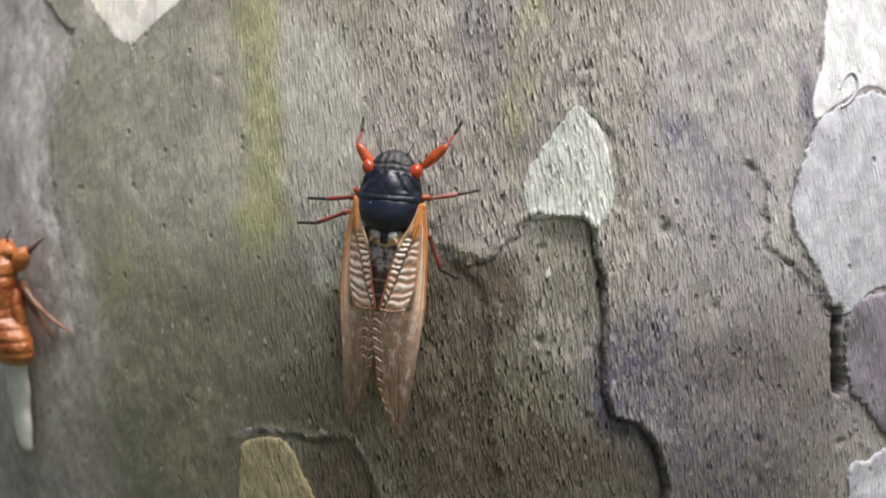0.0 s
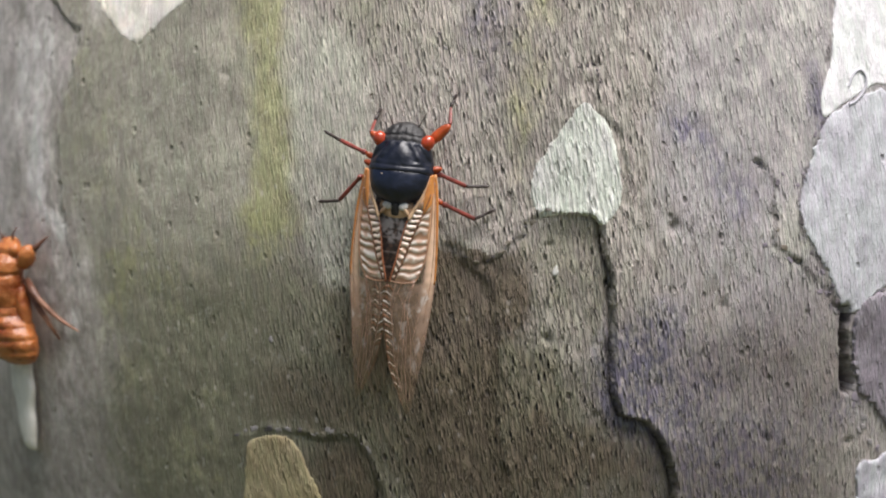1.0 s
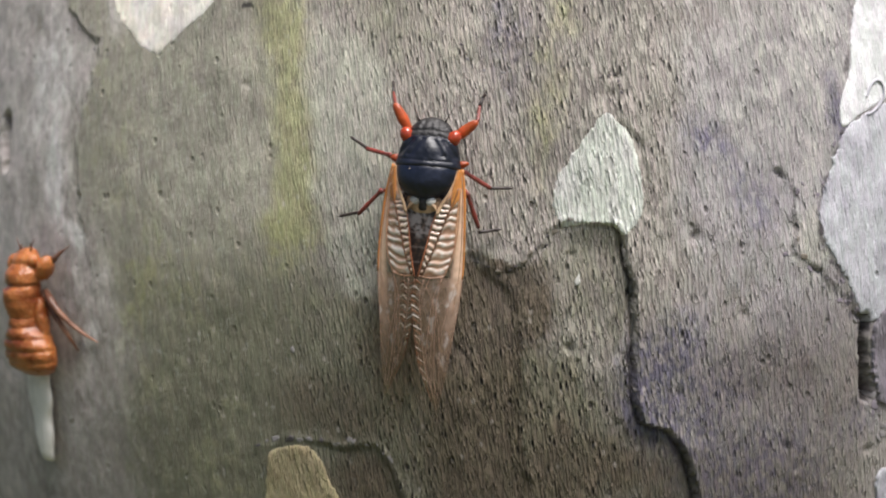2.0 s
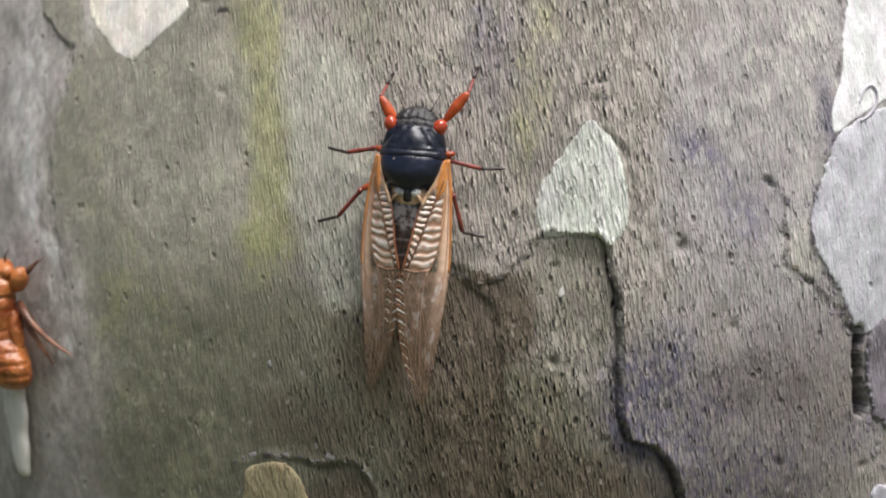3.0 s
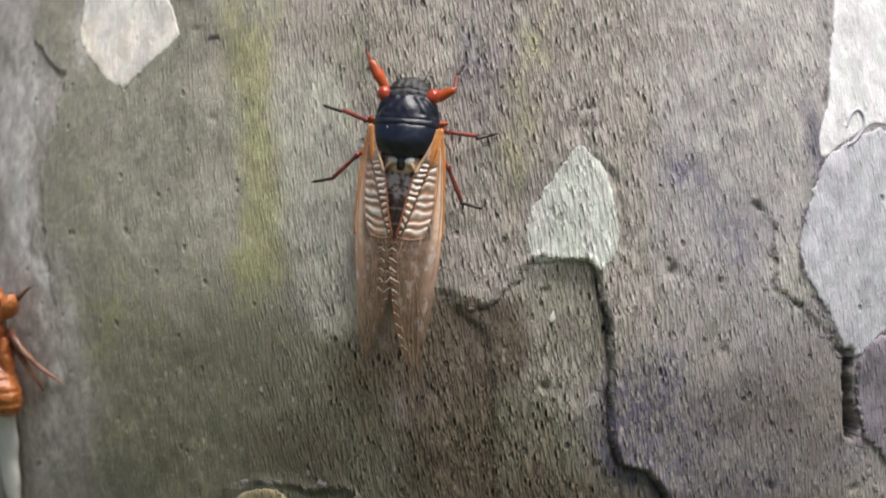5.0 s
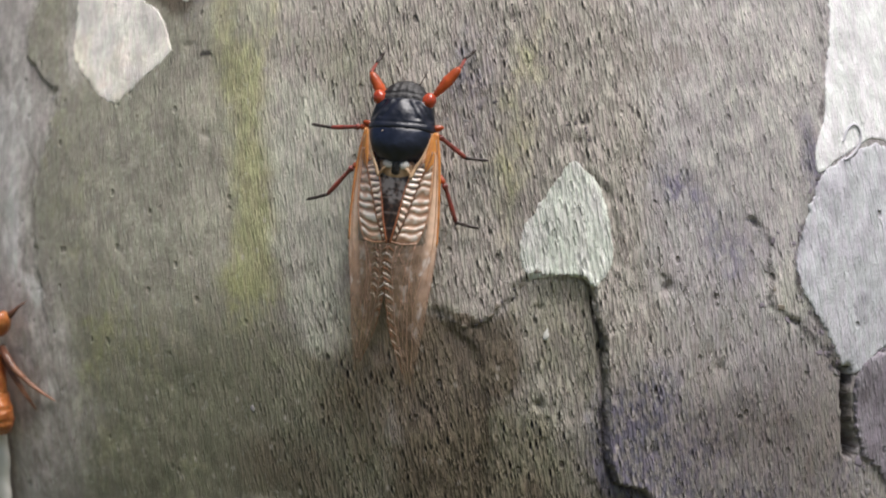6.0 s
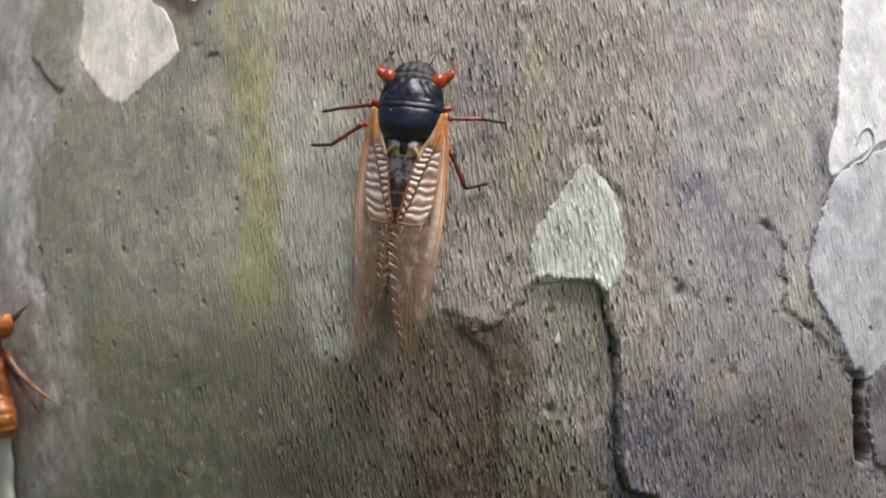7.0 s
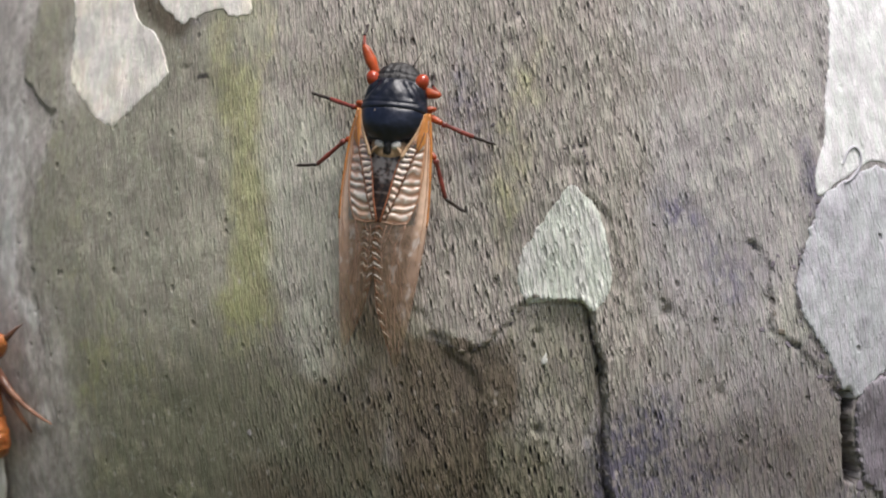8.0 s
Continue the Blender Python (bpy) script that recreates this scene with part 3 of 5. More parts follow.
def stain_shade_fields(u, v):
    wu, wv = u + 5 * rough_noise(u, v, 16, 90), v + 7 * rough_noise(u, v, 20, 95)

    def spot(cu, cv, ru, rv, lean=0.0, soft=0.5):
        c, s = math.cos(radians(lean)), math.sin(radians(lean))
        x, y = (wu - cu) * c + (wv - cv) * s, -(wu - cu) * s + (wv - cv) * c
        return 1 - smooth(np.hypot(x / ru, y / rv), 1 - soft, 1 + soft)

    def most(*fields):
        return np.maximum.reduce(fields)

    d, side = line_distance(wu, wv, HOLLOW_EDGE)
    inside = (side < 0) * smooth(d, 0, 0.8) * smooth(u, -32, -14)
    d4, side4 = line_distance(u, v, INNER_STEP)
    deep = (side < 0) * smooth(-d4 * side4, -0.3, 0.6) * smooth(u, -30, -16) * smooth(-v, 7, 11)
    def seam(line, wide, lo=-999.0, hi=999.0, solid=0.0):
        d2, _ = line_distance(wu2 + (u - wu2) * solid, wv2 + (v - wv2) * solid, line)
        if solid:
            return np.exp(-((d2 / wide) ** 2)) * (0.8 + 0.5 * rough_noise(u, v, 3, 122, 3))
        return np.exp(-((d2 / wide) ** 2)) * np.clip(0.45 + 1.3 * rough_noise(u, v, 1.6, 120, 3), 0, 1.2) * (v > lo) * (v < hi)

    wu2, wv2 = u + 1.2 * rough_noise(u, v, 2.6, 40, 4), v + 1.2 * rough_noise(u, v, 2.6, 50, 4)
    d3, side3 = line_distance(wu2, wv2, LEFT_STEP + [(-90, -10), (-84, -20), (-80, -33), (-82, -50), (-84, -90)])
    soft_edge = 3.0 + 14 * smooth(-v, -8, 16)
    left = smooth(d3 * side3 / soft_edge + 0.5 * rough_noise(u, v, 7, 160), -1, 1)
    return {
        "coarse": smooth(-v, 3, 22) * smooth(u, -48, -28) * (1 - 0.8 * smooth(u, 9, 13)),
        "sleek": most(smooth(-wu, 22, 54), 0.7 * spot(-35.5, 10, 9, 16, 8, 0.6), 0.62 * smooth(wu, 10, 26) * (0.65 + 0.35 * smooth(v, -28, -6)) * (0.85 + 0.6 * rough_noise(u, v, 12, 170))),
        "sage": smooth(-wu, 34, 50) * left * (0.85 + 0.3 * rough_noise(u, v, 14, 195)),
        "olive": most(0.5 * spot(-29, 27, 11, 12, 0, 1.0), smooth(-wu, 48, 62) * 0.32 * left, smooth(-wu, 14, 30) * smooth(-wv, -18, 34) * left, 0.9 * spot(-55, -45, 30, 22), 0.45 * inside, spot(-8, -42, 22, 18, 0, 0.7), 0.8 * spot(25, -56, 28, 16, 0, 0.8), 0.5 * spot(45, -50, 14, 14, 0, 0.8), 0.6 * spot(-24, -14, 12, 10)),
        "lilac": most((1 - left) * (0.7 + 0.5 * rough_noise(u, v, 9, 140)) * (0.5 + 0.5 * smooth(v, -30, -5)), 0.3 * spot(54, -40, 9, 12), 0.55 * spot(-84, 42, 5, 14)),
        "algae": (0.85 + 1.0 * rough_noise(u, v, 9, 150)) * most(0.20 * smooth(-wu, 46, 60) * left * (0.8 + 0.8 * rough_noise(u, v, 12, 190)), 0.7 * spot(-47.5, 24, 5.5, 28, 3, 0.9), 1.1 * spot(-46.5, 6, 5, 13, 0, 0.9), 0.4 * spot(-78, -4, 6, 24, 0, 1.0), 0.16 * spot(-62, -24, 14, 16, 0, 1.0), 0.2 * spot(-66, 20, 12, 12, 0, 1.0), 0.45 * spot(1, 38, 5, 12, 0, 0.8), 0.4 * spot(-4, 17, 4, 14, 0, 0.8), 0.12 * spot(-0.5, -30, 7, 9, 0, 0.9), 0.28 * spot(-60, -50, 14, 12, 0, 0.8)),
        "cool": smooth(wu, 8, 24) * (0.45 + 0.55 * smooth(v, -45, 0)) * (0.75 + 0.4 * rough_noise(u, v, 14, 180)),
        "pale": most(0.35 * seam([(u0, v0 + 0.5) for u0, v0 in LOWER_RIDGE], 1.2), spot(-35.5, 10, 7.5, 14, 8, 0.6), 0.75 * spot(-34, -6, 6, 8), 0.2 * spot(-22, 31, 16, 12, 0, 0.8), 0.35 * spot(36, 26, 18, 24, 0, 0.9), 0.55 * spot(42, -4, 5, 9), 0.2 * spot(15, 30, 14, 14, 0, 0.9), 0.35 * spot(-66, 14, 14, 18, 0, 0.9)),
        "chalk": most(0.9 * spot(-101, 6, 2.6, 12, 0, 0.7), 0.6 * spot(-106, 24, 7, 10, 0, 0.8), 0.7 * spot(-96, -4, 3, 3), 0.5 * spot(-90, -23, 3, 3), 0.2 * spot(56, -38, 6, 6, 0, 0.8)),
        "mauve": most(0.8 * seam([(45.6, 11.5), (43.3, 4.7), (41.6, 0.1), (41.9, -5.3), (44.6, -9.9), (47, -14), (50.2, -19.5)], 2.2), 0.55 * spot(-9, 28, 5, 10, 0, 0.9), 0.8 * spot(21, -35, 11, 15, 0, 1.0), 0.5 * spot(34, -30, 22, 16, 0, 1.0), 0.4 * spot(42, -44, 26, 26, 0, 1.0), 0.6 * spot(50, -38, 6, 9, 0, 0.9), 0.66 * spot(24, 10, 8, 4, -25, 1.0), 0.62 * spot(31, 3, 5, 8, 0, 1.0), spot(17, -27, 6, 10, 0, 0.8), spot(15.5, -34, 5, 7, 0, 0.7), 0.8 * spot(25, -32, 9, 7, 0, 0.8), 0.9 * spot(32, -48, 16, 12, 0, 0.9), 0.7 * spot(46.5, 13, 2.5, 8), 0.5 * spot(-60.5, 42, 5, 8)),
        "brown": most(0.55 * inside * smooth(-v, 14, 46), 0.95 * deep, 0.5 * spot(36, -52, 28, 18, 0, 0.9), 0.5 * spot(46, -32, 9, 12, 0, 0.9), 0.5 * spot(36, -29, 18, 14, 0, 1.0), spot(-10, -18, 7, 11, 10, 0.6) * (side < 0), 0.7 * spot(-12, -40, 14, 16, 0, 0.8), 0.6 * spot(-39, -35, 12, 6, 0, 0.8), 0.75 * spot(-33, -48, 8, 8), 0.9 * spot(-62.5, 40, 4, 5), 0.9 * spot(-65.5, 43, 3.2, 9, 28, 0.6), 0.6 * spot(-26, -20, 8, 14, 0, 0.8), 0.75 * spot(5, -44, 16, 9, 0, 0.8) * (side < 0), 0.6 * spot(-14, -32, 9, 12, 0, 0.8), 0.3 * spot(-10, 24, 8, 6, 0, 0.9)),
        # real crust on ragged seams; shade painted into crevice, hollow wall and leaf rim
        "crust_shade": most(0.4 * seam(HOLLOW_EDGE[1:9], 0.6), 0.55 * seam(HOLLOW_EDGE[8:12], 0.6), 0.85 * seam([(u0 - 0.4, v0 - 0.15) for u0, v0 in HOLLOW_EDGE[11:]], 0.42, solid=0.4), 0.65 * seam(INNER_STEP[:6], 0.5), 0.5 * seam(LEFT_STEP, 0.5), 0.9 * seam([(-121.5, 16.5), (-121, 8)], 2.6), 0.55 * seam(RIGHT_RIFT, 1.2), 0.75 * seam(RIGHT_RIFT, 0.45, solid=0.2), 0.3 * seam([(u0, v0 - 0.6) for u0, v0 in LOWER_RIDGE], 0.8), 1.5 * seam(CREVICE, 1.1, solid=0.65), 0.5 * seam([(5.6, 19.6), (5.4, 16.6), (7.6, 15.2), (8.2, 17.5)], 0.55, solid=0.5), 0.4 * seam(UPPER_CRACK, 1.6), 0.5 * seam(UPPER_CRACK[3:], 0.6),
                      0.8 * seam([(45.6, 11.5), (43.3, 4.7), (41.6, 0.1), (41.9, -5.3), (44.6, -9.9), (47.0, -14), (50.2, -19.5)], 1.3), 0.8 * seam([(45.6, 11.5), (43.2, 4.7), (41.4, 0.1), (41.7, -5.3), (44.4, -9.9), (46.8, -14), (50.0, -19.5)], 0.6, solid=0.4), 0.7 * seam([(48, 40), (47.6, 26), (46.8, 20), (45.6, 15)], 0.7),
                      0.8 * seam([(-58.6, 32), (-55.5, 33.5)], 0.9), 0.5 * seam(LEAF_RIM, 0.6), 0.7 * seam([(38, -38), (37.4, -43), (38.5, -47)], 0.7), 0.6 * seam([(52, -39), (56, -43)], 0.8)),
    }


def build_tree():
    tree = tagged(new("plane_tree"), "plane tree trunk with mottled flaking grey-green bark", "tree")
    tree.location = (0, R, 0)
    bpy.context.view_layer.update()
    fine_u, fine_v = np.arange(-128, 72.01, 0.4), np.arange(-76, 64.01, 0.4)
    half = math.pi * R * 1000
    us = np.r_[np.linspace(-half, -128, 34)[:-1], fine_u, np.linspace(72, half, 38)[1:-1]]
    vs = np.r_[np.linspace(-1350, -76, 60)[:-1], fine_v, np.linspace(64, 1500, 60)[1:]]
    U, V = np.meshgrid(us, vs)
    H = relief(U, V)
    P = trunk_point(U, V, H) - np.array([0, R, 0])
    rows, cols = U.shape
    n = np.arange(rows * cols).reshape(rows, cols)
    right = np.roll(n, -1, axis=1)
    quads = np.stack([n[:-1], right[:-1], right[1:], n[1:]], -1).reshape(-1, 4)
    me = bpy.data.meshes.new("trunk")
    me.vertices.add(rows * cols)
    me.vertices.foreach_set("co", P.reshape(-1))
    me.loops.add(quads.size)
    me.loops.foreach_set("vertex_index", quads.reshape(-1))
    me.polygons.add(len(quads))
    me.polygons.foreach_set("loop_start", np.arange(0, quads.size, 4))
    me.polygons.foreach_set("use_smooth", [True] * len(quads))
    layer = me.uv_layers.new(name="UVMap")
    wrap = np.concatenate([U, V], 0).reshape(2, -1).T[quads].copy()
    last = wrap[:, :, 0].max(1) - wrap[:, :, 0].min(1) > half
    wrap[last, :, 0] += np.where(wrap[last, :, 0] < 0, 2 * half, 0)
    layer.data.foreach_set("uv", wrap.reshape(-1))
    for key, field in stain_shade_fields(U, V).items():
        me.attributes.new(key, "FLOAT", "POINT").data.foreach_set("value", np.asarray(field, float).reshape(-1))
    me.update(calc_edges=True)
    me.validate()
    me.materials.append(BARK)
    trunk = new("trunk", me)
    trunk.parent = tree
    crown = P[-1]
    cap = [crown * np.array([k, k, 1]) + np.array([0, 0, z]) for k, z in ((1.0, 0.0), (0.93, 0.025), (0.6, 0.045), (0.2, 0.05))]
    faces = [(j * cols + i, j * cols + (i + 1) % cols, (j + 1) * cols + (i + 1) % cols, (j + 1) * cols + i) for j in range(3) for i in range(cols)] + [tuple(3 * cols + i for i in range(cols))]
    flat = np.concatenate(cap)
    mesh_object("trunk_top", flat, faces, BARK_GREY, tree, flat[:, :2] * 1000)
    return tree


def bark_plate(tree, outline, thick, mat, label, jag=0.25, seed=0, count=320, lift=0.0, name="bark_plate"):
    """A thin scale of bark lying on the trunk, with a ragged edge. The outline is in mm (u, v)."""
    edge = curve_points(outline, count)
    mid = edge.mean(0)
    out = edge - mid
    out = out / np.linalg.norm(out, axis=1)[:, None]
    jags = rough_noise(edge[:, 0] * 3 + seed * 31, edge[:, 1] * 3, 3.0, 200 + seed, 3) + 0.7 * lattice(edge[:, 0] * 2, edge[:, 1] * 2 + seed, 2.0, 230) + 0.35 * lattice(edge[:, 0] * 3, edge[:, 1] * 3, 0.9, 240)
    edge = edge + out * (jag * jags)[:, None]
    size = np.linalg.norm(edge - mid, axis=1).mean()
    insets = [(-0.15, -0.9), (0.0, 0.25), (0.12, 0.7), (0.35, 0.95), (0.8, 1.0)]
    rings = [(1 - i / size, h) for i, h in insets] + [(k, 1.0) for k in np.linspace(1 - 1.6 / size, 0.06, 22)]
    verts, uvs = [], []
    for k, h in rings:
        ring = mid + (edge - mid) * k
        z = relief(ring[:, 0], ring[:, 1]) if h < 0 else relief(ring[:, 0], ring[:, 1]) * 0.75 + thick * h + lift + 0.10 * thick * lattice(ring[:, 0], ring[:, 1], 2.5, 260 + seed)
        if h < 0:
            z = z + h
        verts.append(trunk_point(ring[:, 0], ring[:, 1], z) - np.array([0, R, 0]))
        uvs.append(ring if h >= 0 else mid + (edge - mid) * (1 + 3.0 / size))
    z = relief(mid[:1], mid[1:]) * 0.75 + thick + lift
    verts.append(trunk_point(mid[:1], mid[1:], z) - np.array([0, R, 0]))
    uvs.append(mid[None])
    faces, n = [], count
    turn = np.sum(edge[:, 0] * np.roll(edge[:, 1], -1) - np.roll(edge[:, 0], -1) * edge[:, 1]) > 0
    for j in range(len(rings) - 1):
        for k in range(n):
            a, b = j * n + k, j * n + (k + 1) % n
            faces.append((a, b, b + n, a + n) if turn else (b, a, a + n, b + n))
    j = (len(rings) - 1) * n
    faces += [(j + k, j + (k + 1) % n, j + n) if turn else (j + (k + 1) % n, j + k, j + n) for k in range(n)]
    return tagged(mesh_object(name, np.concatenate(verts), faces, mat, tree, np.concatenate(uvs)), label)


LEAF = [(5.7, 14.3), (7.7, 12.7), (10.01, 9.96), (11.06, 5.93), (11.84, 1.53), (11.62, -1.68), (10.32, -3.68), (8.71, -5.18), (7.61, -4.08), (5.81, -3.38), (2.71, -3.28),
        (-0.91, -3.78), (-2, -2.18), (-2.6, 0.93), (-1.79, 4.13), (0.42, 7.25), (2.55, 10.36)]
CREAM = [(-93.26, 67.34), (-89.49, 55.69), (-86.85, 43.64), (-86.67, 38.99), (-85.49, 34.61), (-78.72, 28.18), (-74.54, 26.1), (-71.03, 27.64), (-68.68, 29.7), (-63.01, 33.55), (-63.03, 35.34),
         (-66.25, 41.31), (-70.73, 44.58), (-74.6, 53.61), (-79.16, 66.89)]
CREAM_SMALL = [(-71.39, 61.95), (-68.98, 52.86), (-66.58, 47.5), (-61.46, 42.9), (-58.37, 43.63), (-53.28, 44.69), (-50.93, 42.84), (-48.73, 43.05), (-47.4, 45.64), (-48.84, 61.64)]
TAN = [(-51.61, -43.47), (-49.39, -41.69), (-45.74, -40.96), (-43.3, -41.49), (-41.31, -44.01), (-39.81, -47.93), (-38.27, -51.36), (-36.96, -59.21), (-38.83, -70.4), (-53.27, -70.5), (-53.69, -61.04), (-52.89, -51.47)]
WHITE = [(54.01, 64.4), (50.91, 47.28), (49.08, 34.35), (47.76, 27.03), (47.26, 21.88), (45.42, 17.28), (45.07, 14.54), (45.89, 12.41), (49.05, 14.65), (51.79, 16.08), (56.34, 18.12), (59.78, 17.32), (67.68, 16.83), (71.33, 36.64), (78.47, 65.1)]
BLUE = [(46.07, 12.01), (43.2, 5.35), (41.49, 0.73), (41.85, -4.68), (44.48, -9.29), (46.75, -13.01), (50.23, -18.66), (51.98, -19.36), (54.09, -18.66), (56.23, -16.03), (60.15, -15.12),
        (68.35, -14.41), (69.09, 15.3), (59.73, 16.71), (56.3, 17.51), (51.76, 15.46), (49.02, 14.04)]
MAUVE = [(52.4, -19.67), (55.64, -16.94), (60.27, -15.83), (68.79, -15.42), (72.07, -43.32), (62.99, -40.61), (57.4, -35.25), (54.6, -32.6), (52.8, -27.29), (52.2, -22.51)]
CORNER = [(55.47, -46.63), (58.75, -44.83), (63.44, -43.37), (72.16, -43.86), (79.27, -74.09), (61.19, -73.52), (57.77, -59.58)]


def curl_of_bark(tree):
    """A thin curled shaving of bark on the white patch."""
    line = curve_points([(50.2, 17.6), (51.2, 19.6), (52.6, 20.4), (53.6, 19.2), (53.3, 17.2), (51.8, 15.4), (50.3, 14.6)], 40, closed=False)
    bm = bmesh.new()
    last = None
    for k, (u, v) in enumerate(line):
        base = float(relief(u, v)) * 0.75 + 0.3
        tall = 0.10 * math.sin(math.pi * min(1, (k + 2) / 42)) + 0.12
        nxt = line[min(k + 1, 39)] - line[max(k - 1, 0)]
        side = np.array([-nxt[1], nxt[0]]) / np.linalg.norm(nxt)
        ring = []
        for off, h in ((-0.22, -0.3), (-0.16, tall), (0.12, tall * 0.92), (0.2, -0.3)):
            p = trunk_point(u + side[0] * off, v + side[1] * off, base + h) - np.array([0, R, 0])
            ring.append(bm.verts.new(p))
        if last:
            for j in range(3):
                bm.faces.new((last[j], last[j + 1], ring[j + 1], ring[j]))
        last = ring
    return part("bark_curl", bm, BARK_BLUE, tree, "thin curled grey shaving of bark")



def bark_chip(tree, u, v, wide, tall, lean, mat, label="small pale flake of bark", thick=0.14):
    """A small loose flake, domed, with an uneven edge."""
    c, s = math.cos(radians(lean)), math.sin(radians(lean))
    bm = bmesh.new()
    rings = []
    turn = np.arange(14) * 2 * math.pi / 14
    wave = np.array([1 + 0.75 * noise.noise((u * 7 + math.cos(a) * 3, v * 7 + math.sin(a) * 3, 5.0)) for a in turn])
    for k, h in ((1.08, -0.4), (1.0, 0.5 * thick), (0.7, thick), (0.3, thick * 0.9)):
        x, y = wide * k * wave * np.cos(turn), tall * k * wave * np.sin(turn)
        pu, pv = u + c * x - s * y, v + s * x + c * y
        at = trunk_point(pu, pv, relief(pu, pv) * (1 if k > 0.9 else 0.8) + h) - np.array([0, R, 0])
        rings.append([bm.verts.new(q) for q in at])
    for a, b in zip(rings, rings[1:]):
        for j in range(14):
            bm.faces.new((a[j], a[(j + 1) % 14], b[(j + 1) % 14], b[j]))
    bm.faces.new(rings[-1])
    return part("bark_chip", bm, mat, tree, label)


# ------------------------------------------------------------ insect shapes (in mm, made into metres)
MM = 0.001


def loft(sections, around=36, steps=6, sculpt=None):
    """A body along y from sections (y, half width, middle z, height above, depth below). Rounded at both ends."""
    sec = curve_points(sections, (len(sections) - 1) * steps + 1, closed=False)
    bm = bmesh.new()
    rings = []
    for y, rx, zc, up, down in sec:
        ring = []
        for k in range(around):
            a = 2 * math.pi * k / around
            x, z = rx * math.cos(a), math.sin(a)
            z = zc + (up if z > 0 else down) * z
            p = Vector((x, y, z))
            if sculpt:
                p = sculpt(p)
            ring.append(bm.verts.new(p * MM))
        rings.append(ring)
    for a, b in zip(rings, rings[1:]):
        for k in range(around):
            bm.faces.new((a[k], a[(k + 1) % around], b[(k + 1) % around], b[k]))
    bm.faces.new(rings[0])
    bm.faces.new(rings[-1])
    return bm


def ball(centre, size, turn=0.0, segments=24):
    bm = bmesh.new()
    bmesh.ops.create_uvsphere(bm, u_segments=segments, v_segments=segments // 2, radius=1.0)
    m = Matrix.Translation(Vector(centre) * MM) @ Matrix.Rotation(radians(turn), 4, "Z") @ Matrix.Diagonal((*(s * MM for s in size), 1))
    bmesh.ops.transform(bm, matrix=m, verts=bm.verts)
    return bm


def tube(points, radii, around=8, flat=1.0):
    """A tapering tube through points, in mm."""
    pts = [Vector(p) for p in points]
    bm = bmesh.new()
    rings = []
    for k, p in enumerate(pts):
        d = (pts[min(k + 1, len(pts) - 1)] - pts[max(k - 1, 0)]).normalized()
        side = d.cross(Vector((0, 0, 1)))
        side = side.normalized() if side.length > 1e-4 else Vector((1, 0, 0))
        up = side.cross(d)
        r = float(radii[k]) if k < len(radii) else float(radii[-1])
        rings.append([bm.verts.new((p + (side * math.cos(2 * math.pi * j / around) + up * flat * math.sin(2 * math.pi * j / around)) * r) * MM) for j in range(around)])
    for a, b in zip(rings, rings[1:]):
        for j in range(around):
            bm.faces.new((a[j], a[(j + 1) % around], b[(j + 1) % around], b[j]))
    bm.faces.new(rings[0])
    bm.faces.new(rings[-1])
    return bm


def limb(length, profile, flat=0.8):
    """A limb segment from the origin along x, with radii at parts of its length; rounded ends."""
    fine = np.linspace(0, 1, 17)
    xs, rs = zip(*profile)
    radius = np.interp(fine, xs, rs)
    radius[0], radius[-1] = radius[0] * 0.6, radius[-1] * 0.6
    return tube([(length * f, 0, 0) for f in fine], radius, 10, flat)


WING_INNER = [(4.75, -1.0), (3.95, -4.0), (2.55, -7.0), (1.7, -10), (1.0, -14), (0.2, -18), (0.0, -21.5), (0.7, -26), (1.6, -30.5), (2.9, -34), (4.3, -37.4)]
WING_OUTER = [(5.45, -0.6), (6.2, -5), (6.6, -10), (6.7, -15), (6.55, -20), (6.1, -25), (5.6, -30), (5.0, -34.5), (4.4, -37.5)]
WING_INNER_Z = [4.7, 5.5, 6.0, 6.1, 5.9, 5.4, 4.7, 3.6, 2.5, 1.7, 1.2]
WING_OUTER_Z = [4.3, 4.0, 3.6, 3.2, 2.8, 2.3, 1.7, 1.2, 1.0]
_inner = curve_points([(x, y, z) for (x, y), z in zip(WING_INNER, WING_INNER_Z)], 101, closed=False)
_outer = curve_points([(x, y, z) for (x, y), z in zip(WING_OUTER, WING_OUTER_Z)], 101, closed=False)
# along the wing: the vein between the two basal cells, and the outer edge of the outer cell
CELL_S = [0.08, 0.19, 0.30, 0.42, 0.46]
CELL_SPLIT = [0.62, 0.44, 0.28, 0.14, 0.10]
CELL_EDGE = [0.76, 0.82, 0.79, 0.65, 0.56]


def wing_point(side, s, w, lift=0.0):
    """Place on a fore wing: s from base to tip, w from the inner to the outer edge."""
    at = np.linspace(0, 1, 101)
    a = np.array([np.interp(s, at, _inner[:, k]) for k in range(3)])
    b = np.array([np.interp(s, at, _outer[:, k]) for k in range(3)])
    p = a + (b - a) * w
    p[2] += 0.55 * math.sin(math.pi * w) * (1 - s) + lift + (0.22 if side > 0 else 0.0) * smooth(s, 0.3, 0.5)
    if side > 0:
        p[1] -= 1.2 * smooth(s, 0.6, 1.0)
        p[0] -= 0.55 * (1 - w) * smooth(s, 0.44, 0.56) * (1 - smooth(s, 0.75, 1.0))
    p[0] = side * p[0] + (0.35 * w * smooth(s, 0.2, 0.5) if side > 0 else 0.45 * smooth(s, 0.35, 0.7))
    return p


